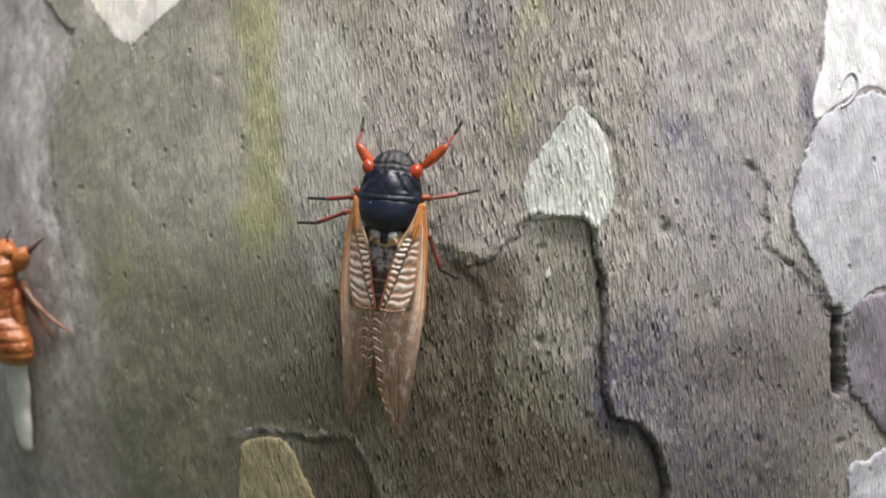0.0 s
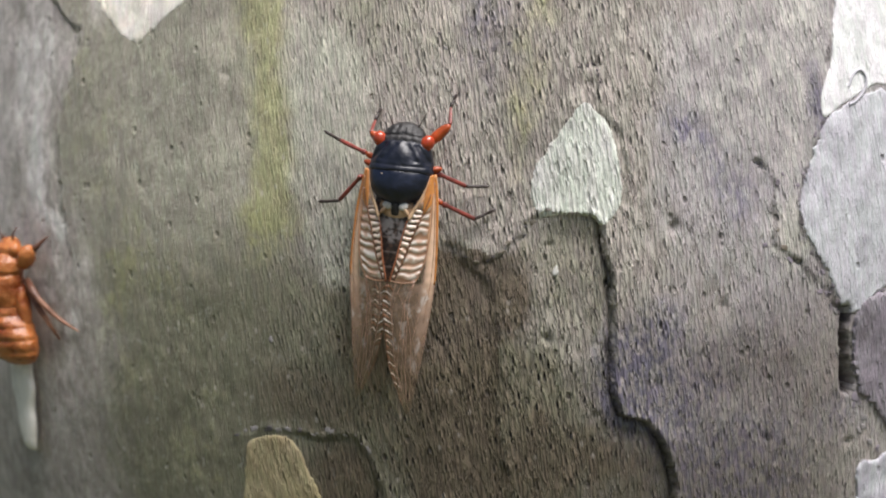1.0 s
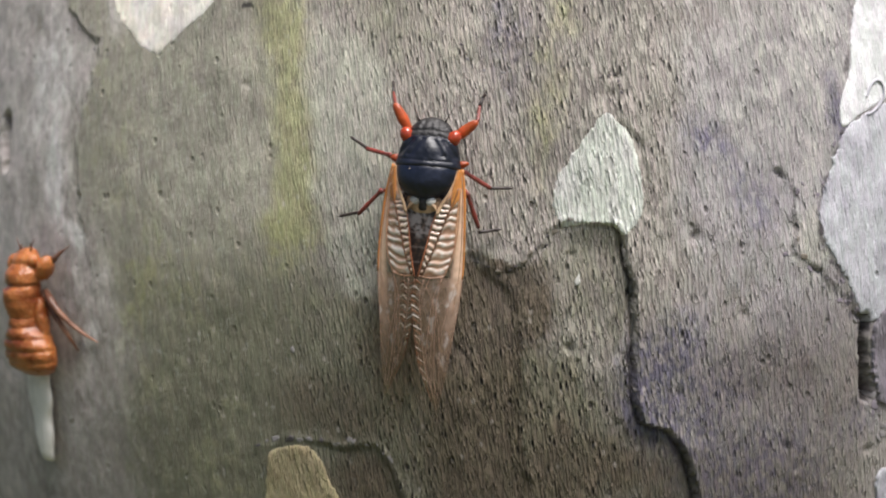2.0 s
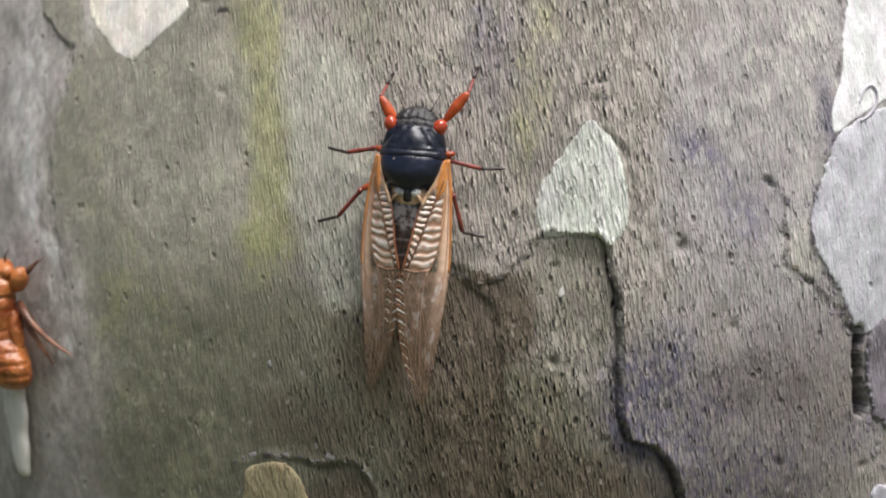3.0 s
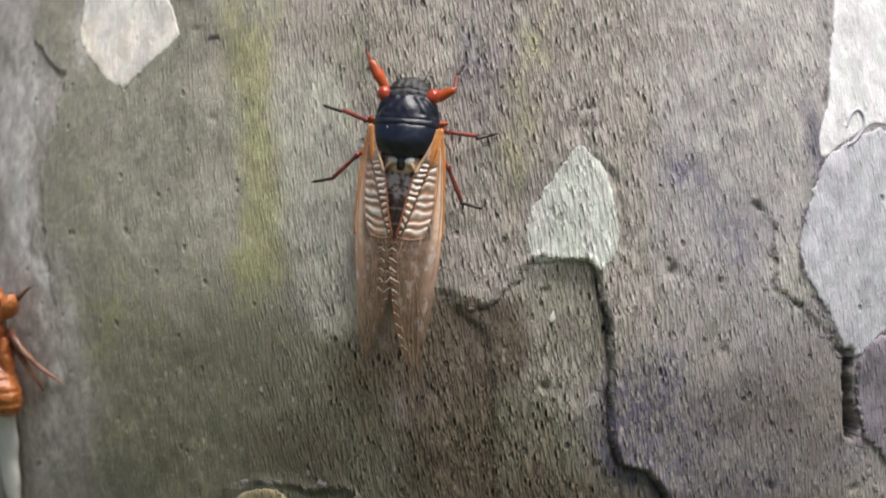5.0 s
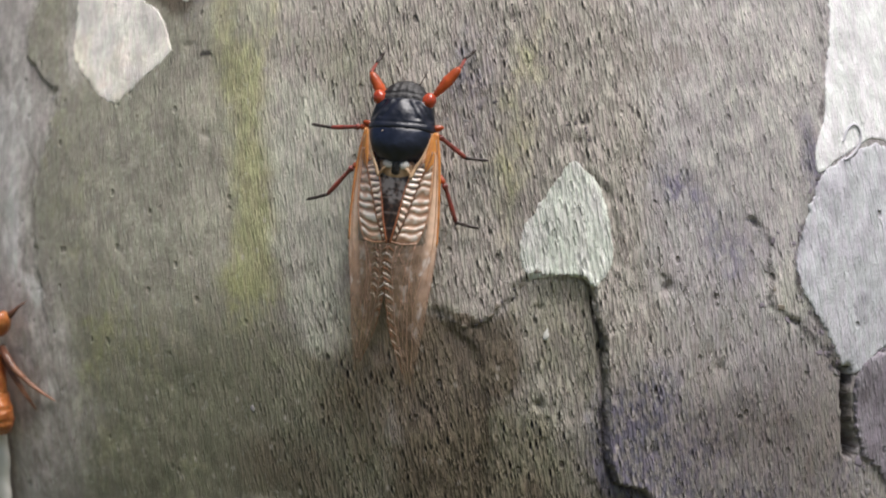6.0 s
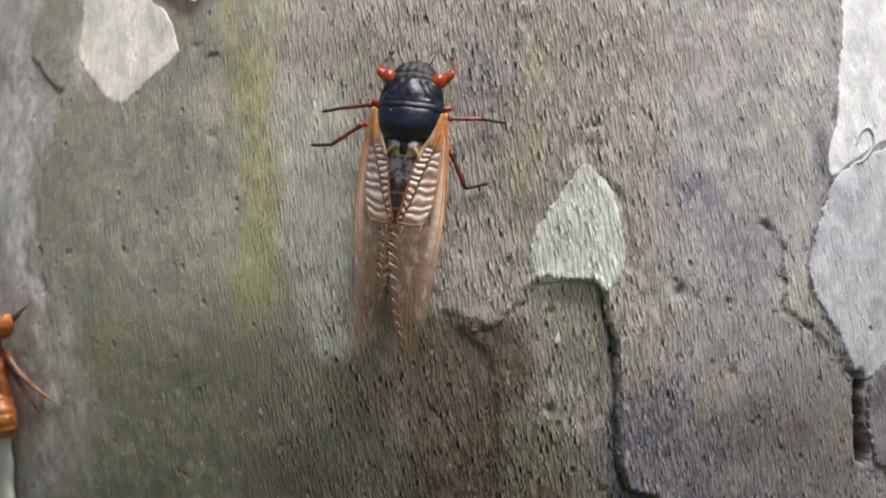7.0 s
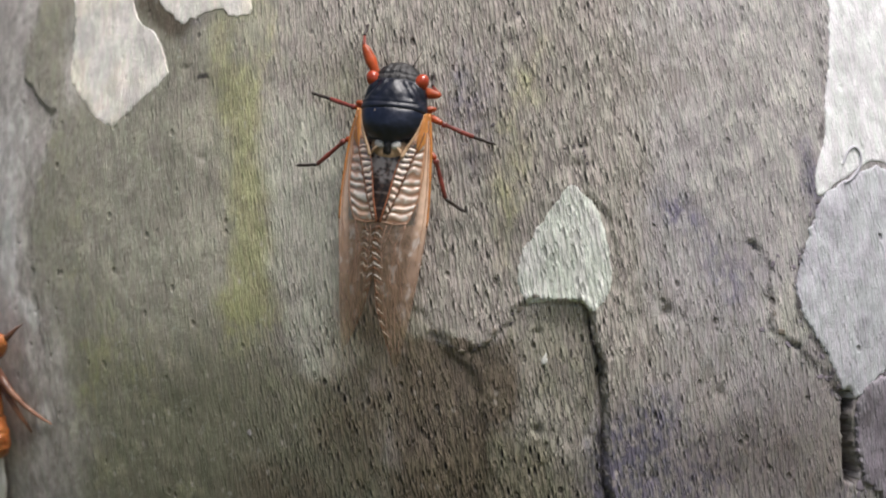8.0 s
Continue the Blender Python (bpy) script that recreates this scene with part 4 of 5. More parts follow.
def wing_vein(side, path, r0, r1, mat, wing, name="vein", label=""):
    line = curve_points(path, 26 if len(path) > 2 else 8, closed=False)
    pts = [wing_point(side, s, w, 0.03) for s, w in line]
    return part(name, tube(pts, np.linspace(r0, r1, len(pts)), 6), mat, wing, label)


def build_wing(cicada, side):
    ns, nw = 60, 16
    verts, uvs, faces = [], [], []
    for i in range(ns + 1):
        for j in range(nw + 1):
            s, w = i / ns, j / nw
            p = wing_point(side, s, w)
            p[2] += 0.05 * noise.noise((p[0] * 0.9, p[1] * 0.9, side))
            verts.append(p * MM)
            uvs.append((w, s))
    for i in range(ns):
        for j in range(nw):
            a = i * (nw + 1) + j
            faces.append((a, a + 1, a + nw + 2, a + nw + 1) if side < 0 else (a + 1, a, a + nw + 1, a + nw + 2))
    wing = tagged(mesh_object("fore_wing", verts, faces, FILM, cicada, uvs), "amber see-through fore wing with orange veins")
    split = list(zip(CELL_S, CELL_SPLIT))
    edge = list(zip(CELL_S, CELL_EDGE))
    wing_vein(side, [(0.0, 1.0), (0.15, 1.0), (0.3, 1.0), (0.46, 1.0)], 0.26, 0.13, ORANGE, wing, "costa", "bright orange leading edge")
    wing_vein(side, [(0.46, 1.0), (0.55, 1.0), (0.68, 1.0), (0.82, 1.0)], 0.09, 0.01, VEIN_ROSE, wing, "costa", "rosy outer edge")
    wing_vein(side, [(0.03, 0.86), (0.1, 0.90), (0.25, 0.93), (0.45, 0.92), (0.62, 0.90)], 0.12, 0.03, VEIN_ORANGE, wing)
    wing_vein(side, edge, 0.10, 0.08, VEIN_ORANGE, wing)
    wing_vein(side, [(0.46, 0.56), (0.6, 0.54), (0.8, 0.53), (0.95, 0.5)], 0.07, 0.03, VEIN_ROSE, wing)
    wing_vein(side, split, 0.13, 0.08, VEIN_BROWN, wing)
    wing_vein(side, [(0.12, 0.02), (0.2, 0.02), (0.3, 0.02), (0.46, 0.02)], 0.03, 0.17, VEIN_EDGE, wing, "inner_margin", "red-orange inner edge")
    wing_vein(side, [(0.47, 0.02), (0.6, 0.01), (0.8, 0.01), (0.97, 0.02)], 0.07, 0.03, VEIN_BROWN, wing, "inner_margin")
    wing_vein(side, [(0.455, 0.03), (0.462, 0.3), (0.455, 0.56)], 0.11, 0.09, VEIN_ORANGE, wing, "cross_vein")
    wing_vein(side, [(0.47, 0.18), (0.6, 0.19), (0.8, 0.22), (0.95, 0.3)], 0.05, 0.03, VEIN_ROSE, wing)
    for path in ([(0.455, 0.56), (0.55, 0.46), (0.7, 0.36), (0.84, 0.24)], [(0.46, 0.3), (0.52, 0.26), (0.62, 0.19)], [(0.55, 0.46), (0.68, 0.48), (0.9, 0.35)],
                 [(0.6, 0.54), (0.72, 0.66), (0.86, 0.72), (0.95, 0.7)], [(0.47, 0.90), (0.6, 0.78), (0.72, 0.66)], [(0.5, 0.27), (0.56, 0.46)], [(0.68, 0.36), (0.71, 0.48)]):
        wing_vein(side, path, 0.05, 0.025, VEIN_ROSE, wing)
    rng = random.Random(7 + side)
    for k in range(20 if side > 0 else 13):
        s = 0.478 + 0.0205 * k + 0.004 * rng.uniform(-1, 1)
        thick = (0.15 if k < 10 else 0.09) * rng.uniform(0.75, 1.15)
        wing_vein(side, [(s, 0.01), (s + 0.006, 0.08), (s + 0.020, rng.uniform(0.16, 0.22))], thick, 0.03, (VEIN_WHITE if k < 11 else VEIN_PALE) if k % 2 else VEIN_BROWN, wing, "cross_vein")
        if side < 0 and k < 10:
            wing_vein(side, [(s + 0.012, 0.40), (s + 0.004, 0.32), (s + 0.018, 0.24)], 0.06, 0.11, VEIN_PALE if k % 2 else VEIN_BROWN, wing, "cross_vein")
    # folded hind wing showing through the two basal cells
    for cell, (s0, s1, folds) in enumerate(((0.15, 0.452, 12.0), (0.115, 0.455, 9.5))):
        ns, nw = 150, 10
        verts, uvs, faces = [], [], []
        for i in range(ns + 1):
            for j in range(nw + 1):
                f, g = i / ns, j / nw
                s = s0 + (s1 - s0) * f
                mid, out = np.interp(s, CELL_S, CELL_SPLIT), np.interp(s, CELL_S, CELL_EDGE)
                w = (0.05 + (mid - 0.075) * g) if cell == 0 else (mid + 0.02 + (out - mid - 0.035) * g)
                wave = folds * f ** 0.92 + (-0.35 * g if cell == 0 else 0.6 * g + 0.14 * math.sin(5.0 * g + 1.7 * f)) + 0.38 * noise.noise((f * 7, g * 1.6, side + 5.0 * cell))
                p = wing_point(side, s, w, -0.24 + 0.11 * math.sin(2 * math.pi * wave))
                verts.append(p * MM)
                uvs.append((g, wave))
        for i in range(ns):
            for j in range(nw):
                a = i * (nw + 1) + j
                faces.append((a, a + 1, a + nw + 2, a + nw + 1) if side < 0 else (a + 1, a, a + nw + 1, a + nw + 2))
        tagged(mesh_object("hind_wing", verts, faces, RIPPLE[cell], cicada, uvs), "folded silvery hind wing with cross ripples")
    # orange plate where the wing joins the thorax
    ns, nw = 18, 8
    for name, w_in, w_out, s1, up, mat, words in (("wing_base", 0.0, 1.0, 0.15, 0.10, ORANGE, "bright orange wing base"), ("wing_hinge", 0.0, 0.22, 0.20, 0.22, CROSS_TAN, "peach ridge along the wing root")):
        verts, faces = [], []
        for layer in (0, 1):
            for i in range(ns + 1):
                for j in range(nw + 1):
                    f, g = i / ns, j / nw
                    near = (0.5 * f if name == "wing_base" else 0.0)
                    far = w_out - (0.22 * f if name == "wing_base" else 0.1 * f)
                    verts.append(wing_point(side, s1 * f * (1 - 0.35 * (g - 0.4) * (name == "wing_base")), w_in + near + (far - near - w_in) * g, (up * math.sin(math.pi * (0.1 + 0.8 * g)) + 0.05) * (1 - 0.5 * f) if layer else -0.15) * MM)
        n = (ns + 1) * (nw + 1)
        for i in range(ns):
            for j in range(nw):
                a = i * (nw + 1) + j
                faces += [(a, a + 1, a + nw + 2, a + nw + 1), (n + a + 1, n + a, n + a + nw + 1, n + a + nw + 2)]
        rim = [i * (nw + 1) for i in range(ns + 1)] + [ns * (nw + 1) + j for j in range(1, nw + 1)] + [i * (nw + 1) + nw for i in range(ns - 1, -1, -1)] + list(range(nw - 1, 0, -1))
        faces += [(a, b, n + b, n + a) for a, b in zip(rim, rim[1:] + rim[:1])]
        bm = bmesh.new()
        vs = [bm.verts.new(q) for q in verts]
        for f in faces:
            bm.faces.new([vs[k] for k in f])
        part(name, bm, mat, cicada, words)


def furrow(p, a, b, wide, deep):
    ab = Vector(b) - Vector(a)
    q = Vector((abs(p.x), p.y)) - Vector(a)
    k = min(1, max(0, q.dot(ab) / ab.length_squared))
    return deep * math.exp(-(((q - ab * k).length / wide) ** 2))


def carve_pronotum(p):
    if p.z > 4:
        d = furrow(p, (1.0, 3.4), (2.7, 1.0), 0.32, 0.3) + furrow(p, (2.6, 3.3), (4.4, 1.0), 0.4, 0.45) + furrow(p, (0.3, 0.05), (5.1, 0.3), 0.22, 0.13) + 0.13 * noise.noise((p.x * 0.8 + 3.0, p.y * 0.8, 2.0)) + 0.012 * noise.noise((p.x * 2.4, p.y * 2.4, 7.0))
        d -= 0.06 * math.exp(-((p.x / 0.35) ** 2)) * smooth(p.y, 0, 1.5)
        p = Vector((p.x, p.y, p.z - d))
    return p


def carve_head(p):
    if p.z > 3.5:
        p = Vector((p.x, p.y, p.z - furrow(p, (0.0, 6.0), (0.0, 3.8), 0.3, 0.25) - furrow(p, (1.0, 6.2), (1.5, 4.0), 0.25, 0.3) - furrow(p, (0.2, 5.0), (3.0, 4.7), 0.2, 0.18) + 0.12 * noise.noise((p.x * 2, p.y * 2, p.z))))
    return p


def carve_meso(p):
    if p.z > 5:
        p = Vector((p.x, p.y, p.z - furrow(p, (1.6, -0.6), (1.2, -3.2), 0.22, 0.07) - furrow(p, (0.0, -4.6), (0.0, -5.6), 0.5, 0.15)))
    return p


LEG_SIZES = {"front": (5.9, 3.4, 2.5), "mid": (5.0, 5.3, 3.6), "hind": (5.4, 6.2, 3.7)}
HIPS = {"front": (2.5, 3.0, 2.9), "mid": (2.9, 0.4, 2.6), "hind": (2.6, -3.2, 2.6)}
LEG_PARTS = []


def build_cicada():
    cicada = tagged(new("cicada"), "black cicada with red eyes and amber wings climbing the bark", "cicada")
    part("abdomen", loft([(-4.5, 3.6, 3.6, 1.2, 2.2), (-7, 3.9, 3.6, 1.6, 2.4), (-12, 3.7, 3.3, 1.6, 2.3), (-17, 3.1, 2.9, 1.4, 2.0), (-21, 2.0, 2.4, 1.0, 1.4), (-23.5, 0.5, 2.0, 0.4, 0.5)],
                         sculpt=lambda p: Vector((p.x, p.y, p.z - 0.10 * (1 - abs(math.sin(math.pi * (p.y + 0.5) / 2.3))) ** 4))), ABDOMEN, cicada, "dark ringed abdomen between the wings")
    part("thorax_underside", loft([(4.2, 2.6, 3.2, 1.5, 1.3), (1.5, 4.0, 3.2, 2.0, 1.7), (-2.5, 4.4, 3.2, 2.0, 1.7), (-5.5, 3.4, 3.2, 1.5, 1.6)]), LEG_DARK, cicada)
    part("mesonotum", loft([(-0.1, 4.75, 3.9, 2.9, 1.2), (-0.9, 5.0, 3.9, 3.5, 1.2), (-2.2, 4.95, 3.9, 3.7, 1.2), (-3.4, 4.6, 4.0, 3.55, 1.1), (-4.4, 3.85, 4.1, 3.1, 1.0), (-5.1, 2.9, 4.2, 2.5, 0.9), (-5.6, 1.8, 4.3, 1.9, 0.8), (-5.9, 0.8, 4.5, 1.2, 0.6)],
                           around=64, sculpt=carve_meso), BLACK, cicada, "glossy blue-black back plate")
    part("pronotum", loft([(4.3, 3.0, 3.9, 1.5, 1.0), (3.9, 3.75, 3.9, 2.2, 1.2), (3.1, 4.35, 3.9, 2.75, 1.4), (1.9, 4.75, 3.9, 3.1, 1.4), (0.6, 5.0, 3.9, 3.35, 1.4), (-0.2, 5.15, 3.9, 3.5, 1.3), (-0.7, 5.15, 3.9, 3.45, 1.2), (-0.95, 4.7, 3.9, 3.05, 1.0)],
                          around=72, steps=8, sculpt=carve_pronotum), NECK_BLACK, cicada, "black neck plate with slanting furrows")
    part("head", loft([(3.2, 3.9, 3.9, 2.1, 1.4), (4.2, 3.75, 3.9, 2.1, 1.6), (5.2, 3.35, 3.8, 1.9, 1.6), (6.2, 2.65, 3.5, 1.5, 1.4), (6.9, 1.6, 3.3, 0.9, 0.9), (7.2, 0.5, 3.2, 0.3, 0.4)],
                      around=56, steps=8, sculpt=carve_head), HEAD_BLACK, cicada, "rough black head")
    part("cross_ridge", loft([(-5.0, 0.9, 4.6, 1.3, 0.8), (-5.8, 0.95, 4.7, 1.35, 0.8), (-6.6, 0.8, 4.7, 1.35, 0.8), (-7.3, 0.9, 4.6, 1.1, 0.7), (-7.7, 0.5, 4.5, 0.6, 0.5)]), HEAD_BLACK, cicada, "dark ridge behind the back plate")
    part("scutellum", loft([(-4.9, 2.2, 4.5, 0.8, 0.6), (-5.8, 2.7, 4.6, 0.95, 0.6), (-6.8, 2.5, 4.6, 0.95, 0.6), (-7.8, 1.9, 4.5, 0.75, 0.6), (-8.3, 1.0, 4.4, 0.4, 0.4)]), CROSS_TAN, cicada, "mottled tan plate behind the thorax")
    for side in (-1, 1):
        part("eye", ball((side * 3.75, 4.05, 4.6), (1.08, 1.3, 1.05), side * -22), EYE_RED, cicada, "bulging glossy red eye")
        part("pale_spot", ball((side * 1.3, -6.05, 5.65), (0.8, 0.6, 0.35), side * 25, 14), SPOT_WHITE, cicada, "cream spot")
        part("ridge_arm", tube([(side * 1.2, -6.1, 5.6), (side * 1.9, -6.8, 5.7), (side * 2.5, -7.8, 5.6)], [0.22, 0.28, 0.12], 8), CROSS_TAN, cicada, "yellowish ridge arm")
        part("antenna", tube([(side * 1.9, 6.1, 4.0), (side * 2.3, 7.0, 4.3), (side * 2.9, 8.2, 4.4), (side * 3.3, 9.3, 4.2)], [0.16, 0.09, 0.06, 0.04], 6), LEG_DARK, cicada, "thin black bristle")
        part("pit", ball((side * 1.9 - 0.4, -1.35, 7.12), (0.13, 0.13, 0.08), 0, 10), VEIN_PALE, cicada)
        build_wing(cicada, side)
    for side in (-1, 1):
        for y, z, size, turn in ((0.15, 3.5, (1.35, 0.55, 0.7), 14), (-3.0, 2.9, (1.1, 0.7, 0.7), -30)):
            part("coxa", ball((side * 5.0, y, z), size, side * turn, 16), FEMUR_RED, cicada, "stout red leg root")
    for key in LEGS:
        kind = key.split("_")[0]
        femur, tibia, tarsus = LEG_SIZES[kind]
        if kind == "front":
            a = part("femur", limb(femur, [(0, 0.35), (0.2, 0.62), (0.55, 0.92), (0.82, 0.74), (1, 0.40)]), FEMUR_RED, cicada, "thick red front thigh")
            b = part("tibia", limb(tibia, [(0, 0.28), (0.3, 0.3), (1, 0.22)]), LEG_RED, cicada, "thin dark red shin")
        else:
            a = part("femur", limb(femur, [(0, 0.45), (0.3, 0.6), (0.8, 0.5), (1, 0.4)]), FEMUR_RED, cicada, "orange-red thigh")
            b = part("tibia", limb(tibia, [(0, 0.50), (0.08, 0.50), (0.16, 0.30), (0.6, 0.36), (0.9, 0.34), (1, 0.40)]), LEG_RED, cicada, "dark red shin")
        c = part("tarsus", tube([(tarsus * f, 0, 0.10 * math.sin(9 * f)) for f in np.linspace(0, 1, 12)], np.interp(np.linspace(0, 1, 12), [0, 0.1, 0.75, 0.8, 1], [0.30, 0.26, 0.25, 0.30, 0.10]), 8), LEG_DARK, cicada, "black foot")
        LEG_PARTS.append((key, a, b, c))
    return cicada


def along(start, way):
    """Pose at start with x along way and z as upright as can be."""
    x = Vector(way).normalized()
    y = Vector((0, 0, 1)).cross(x).normalized()
    z = x.cross(y)
    return Matrix.Translation(Vector(start) * MM) @ Matrix((x, y, z)).transposed().to_4x4()


# ------------------------------------------------------------ nymph shell and pale sliver
def build_shell():
    shell = tagged(new("cicada_shell"), "empty glossy amber nymph shell clinging to the bark", "insect shell")
    shell.matrix_world = seat(-103.3, -20.8, -0.3, 0.0)

    def rings(p):
        if p.y < 0:
            p = Vector((p.x * (1 - 0.035 * abs(math.cos(math.pi * p.y / 2.2)) ** 6), p.y, p.z - 0.3 * abs(math.cos(math.pi * p.y / 2.2)) ** 6))
        return p

    part("abdomen", loft([(1.5, 2.8, 5.0, 3.2, 2.6), (-2.0, 3.5, 5.0, 3.8, 3.0), (-4.2, 5.2, 5.0, 4.1, 3.2), (-6.2, 6.5, 4.9, 4.0, 3.2), (-8.4, 6.8, 4.7, 3.7, 3.1), (-10.2, 6.1, 4.4, 3.1, 2.6), (-11.4, 4.2, 4.0, 1.9, 1.7), (-11.9, 1.2, 3.8, 0.6, 0.7)],
                         around=48, steps=9, sculpt=rings), SHELL, shell, "ringed amber abdomen")
    part("thorax", loft([(9.5, 2.6, 5.2, 2.0, 2.0), (8, 3.7, 5.3, 3.2, 2.6), (6.2, 3.8, 5.3, 3.3, 2.7), (5.6, 3.3, 5.2, 3.0, 2.7), (4.6, 3.7, 5.4, 3.9, 2.8), (2, 3.7, 5.3, 3.9, 2.8), (-0.5, 3.1, 5.2, 3.2, 2.5)],
                        around=48, steps=8), SHELL, shell, "humped amber thorax")
    part("head", loft([(8.8, 3.3, 4.9, 2.0, 2.0), (10.5, 3.2, 4.7, 2.0, 2.0), (11.8, 2.0, 4.3, 1.4, 1.5), (12.4, 0.7, 4.1, 0.6, 0.7)], around=36), SHELL, shell)
    for side in (-1, 1):
        part("eye", ball((side * 3.2, 10.2, 5.0), (1.1, 1.2, 1.2), 0, 18), SHELL, shell, "round clear eye cap")
        part("wing_pad", loft([(3.2, 0.9, 4.6, 0.8, 1.4), (0, 1.3, 4.8, 0.9, 1.9), (-3.2, 1.0, 4.6, 0.7, 1.5), (-5.2, 0.3, 4.4, 0.3, 0.5)], around=20,
                              sculpt=lambda p: Vector((p.x + side * (3.5 - 0.12 * p.y), p.y, p.z))), SHELL, shell, "folded amber wing pad")
        part("front_femur", ball((side * 4.9, 8.7, 3.9), (1.5, 2.6, 1.7), side * -28, 20), SHELL, shell, "swollen amber front leg")
        part("front_claw", tube([(side * 5.7, 9.8, 3.4), (side * 6.6, 10.6, 2.6), (side * 7.2, 11.7, 1.6), (side * 8.2, 12.7, 0.6)], [0.8, 0.5, 0.3, 0.08], 10), SHELL_DARK, shell, "dark pointed front claw")
        part("mid_leg", tube([(side * 4.0, 4.4, 3.6), (side * 6.0, 2.6, 3.8), (side * 7.6, 0.8, 3.5), (side * 9.4, -1.6, 2.2), (side * 11.0, -3.4, 0.9), (side * 13.0, -4.4, 0.4), (side * 15.2, -5.0, 0.3)], [0.6, 0.75, 0.6, 0.45, 0.35, 0.22, 0.08], 10), SHELL_LEG, shell, "thin brown middle leg")
        part("hind_leg", tube([(side * 3.8, 2.4, 3.2), (side * 6.4, -0.4, 3.2), (side * 8.2, -4.0, 2.0), (side * 9.0, -7.0, 0.6)], [0.6, 0.6, 0.4, 0.15], 10), SHELL_LEG, shell, "thin brown hind leg")
        part("feeler", tube([(side * 1.6, 11.6, 4.6), (side * 2.2, 13.2, 4.8), (side * 3.4, 14.4, 4.4)], [0.2, 0.14, 0.06], 6), SHELL_DARK, shell, "short dark feeler")
    return shell


def build_sliver():
    bm = loft([(0.5, 2.6, 1.2, 0.9, 1.4), (-0.5, 3.7, 1.3, 1.1, 1.6), (-6, 3.3, 1.2, 1.1, 1.6), (-11, 2.7, 1.1, 1.0, 1.4), (-15.5, 2.2, 0.9, 0.9, 1.2), (-17.2, 1.5, 0.6, 0.6, 0.9), (-17.8, 0.4, 0.2, 0.2, 0.6)],
              around=24, sculpt=lambda p: Vector((p.x + 0.12 * noise.noise((p.y * 0.5, 0, 3)) + 0.10 * p.x * math.sin(p.y * 0.9), p.y, p.z - 0.12 * math.exp(-((p.x / 0.3) ** 2)))))
    ob = part("bark_sliver", bm, SLIVER, None)
    ob.matrix_world = seat(-106.4, -33.0, 0.8, -1.0)
    return tagged(ob, "pale grey tapering sliver below the nymph shell", "bark sliver")


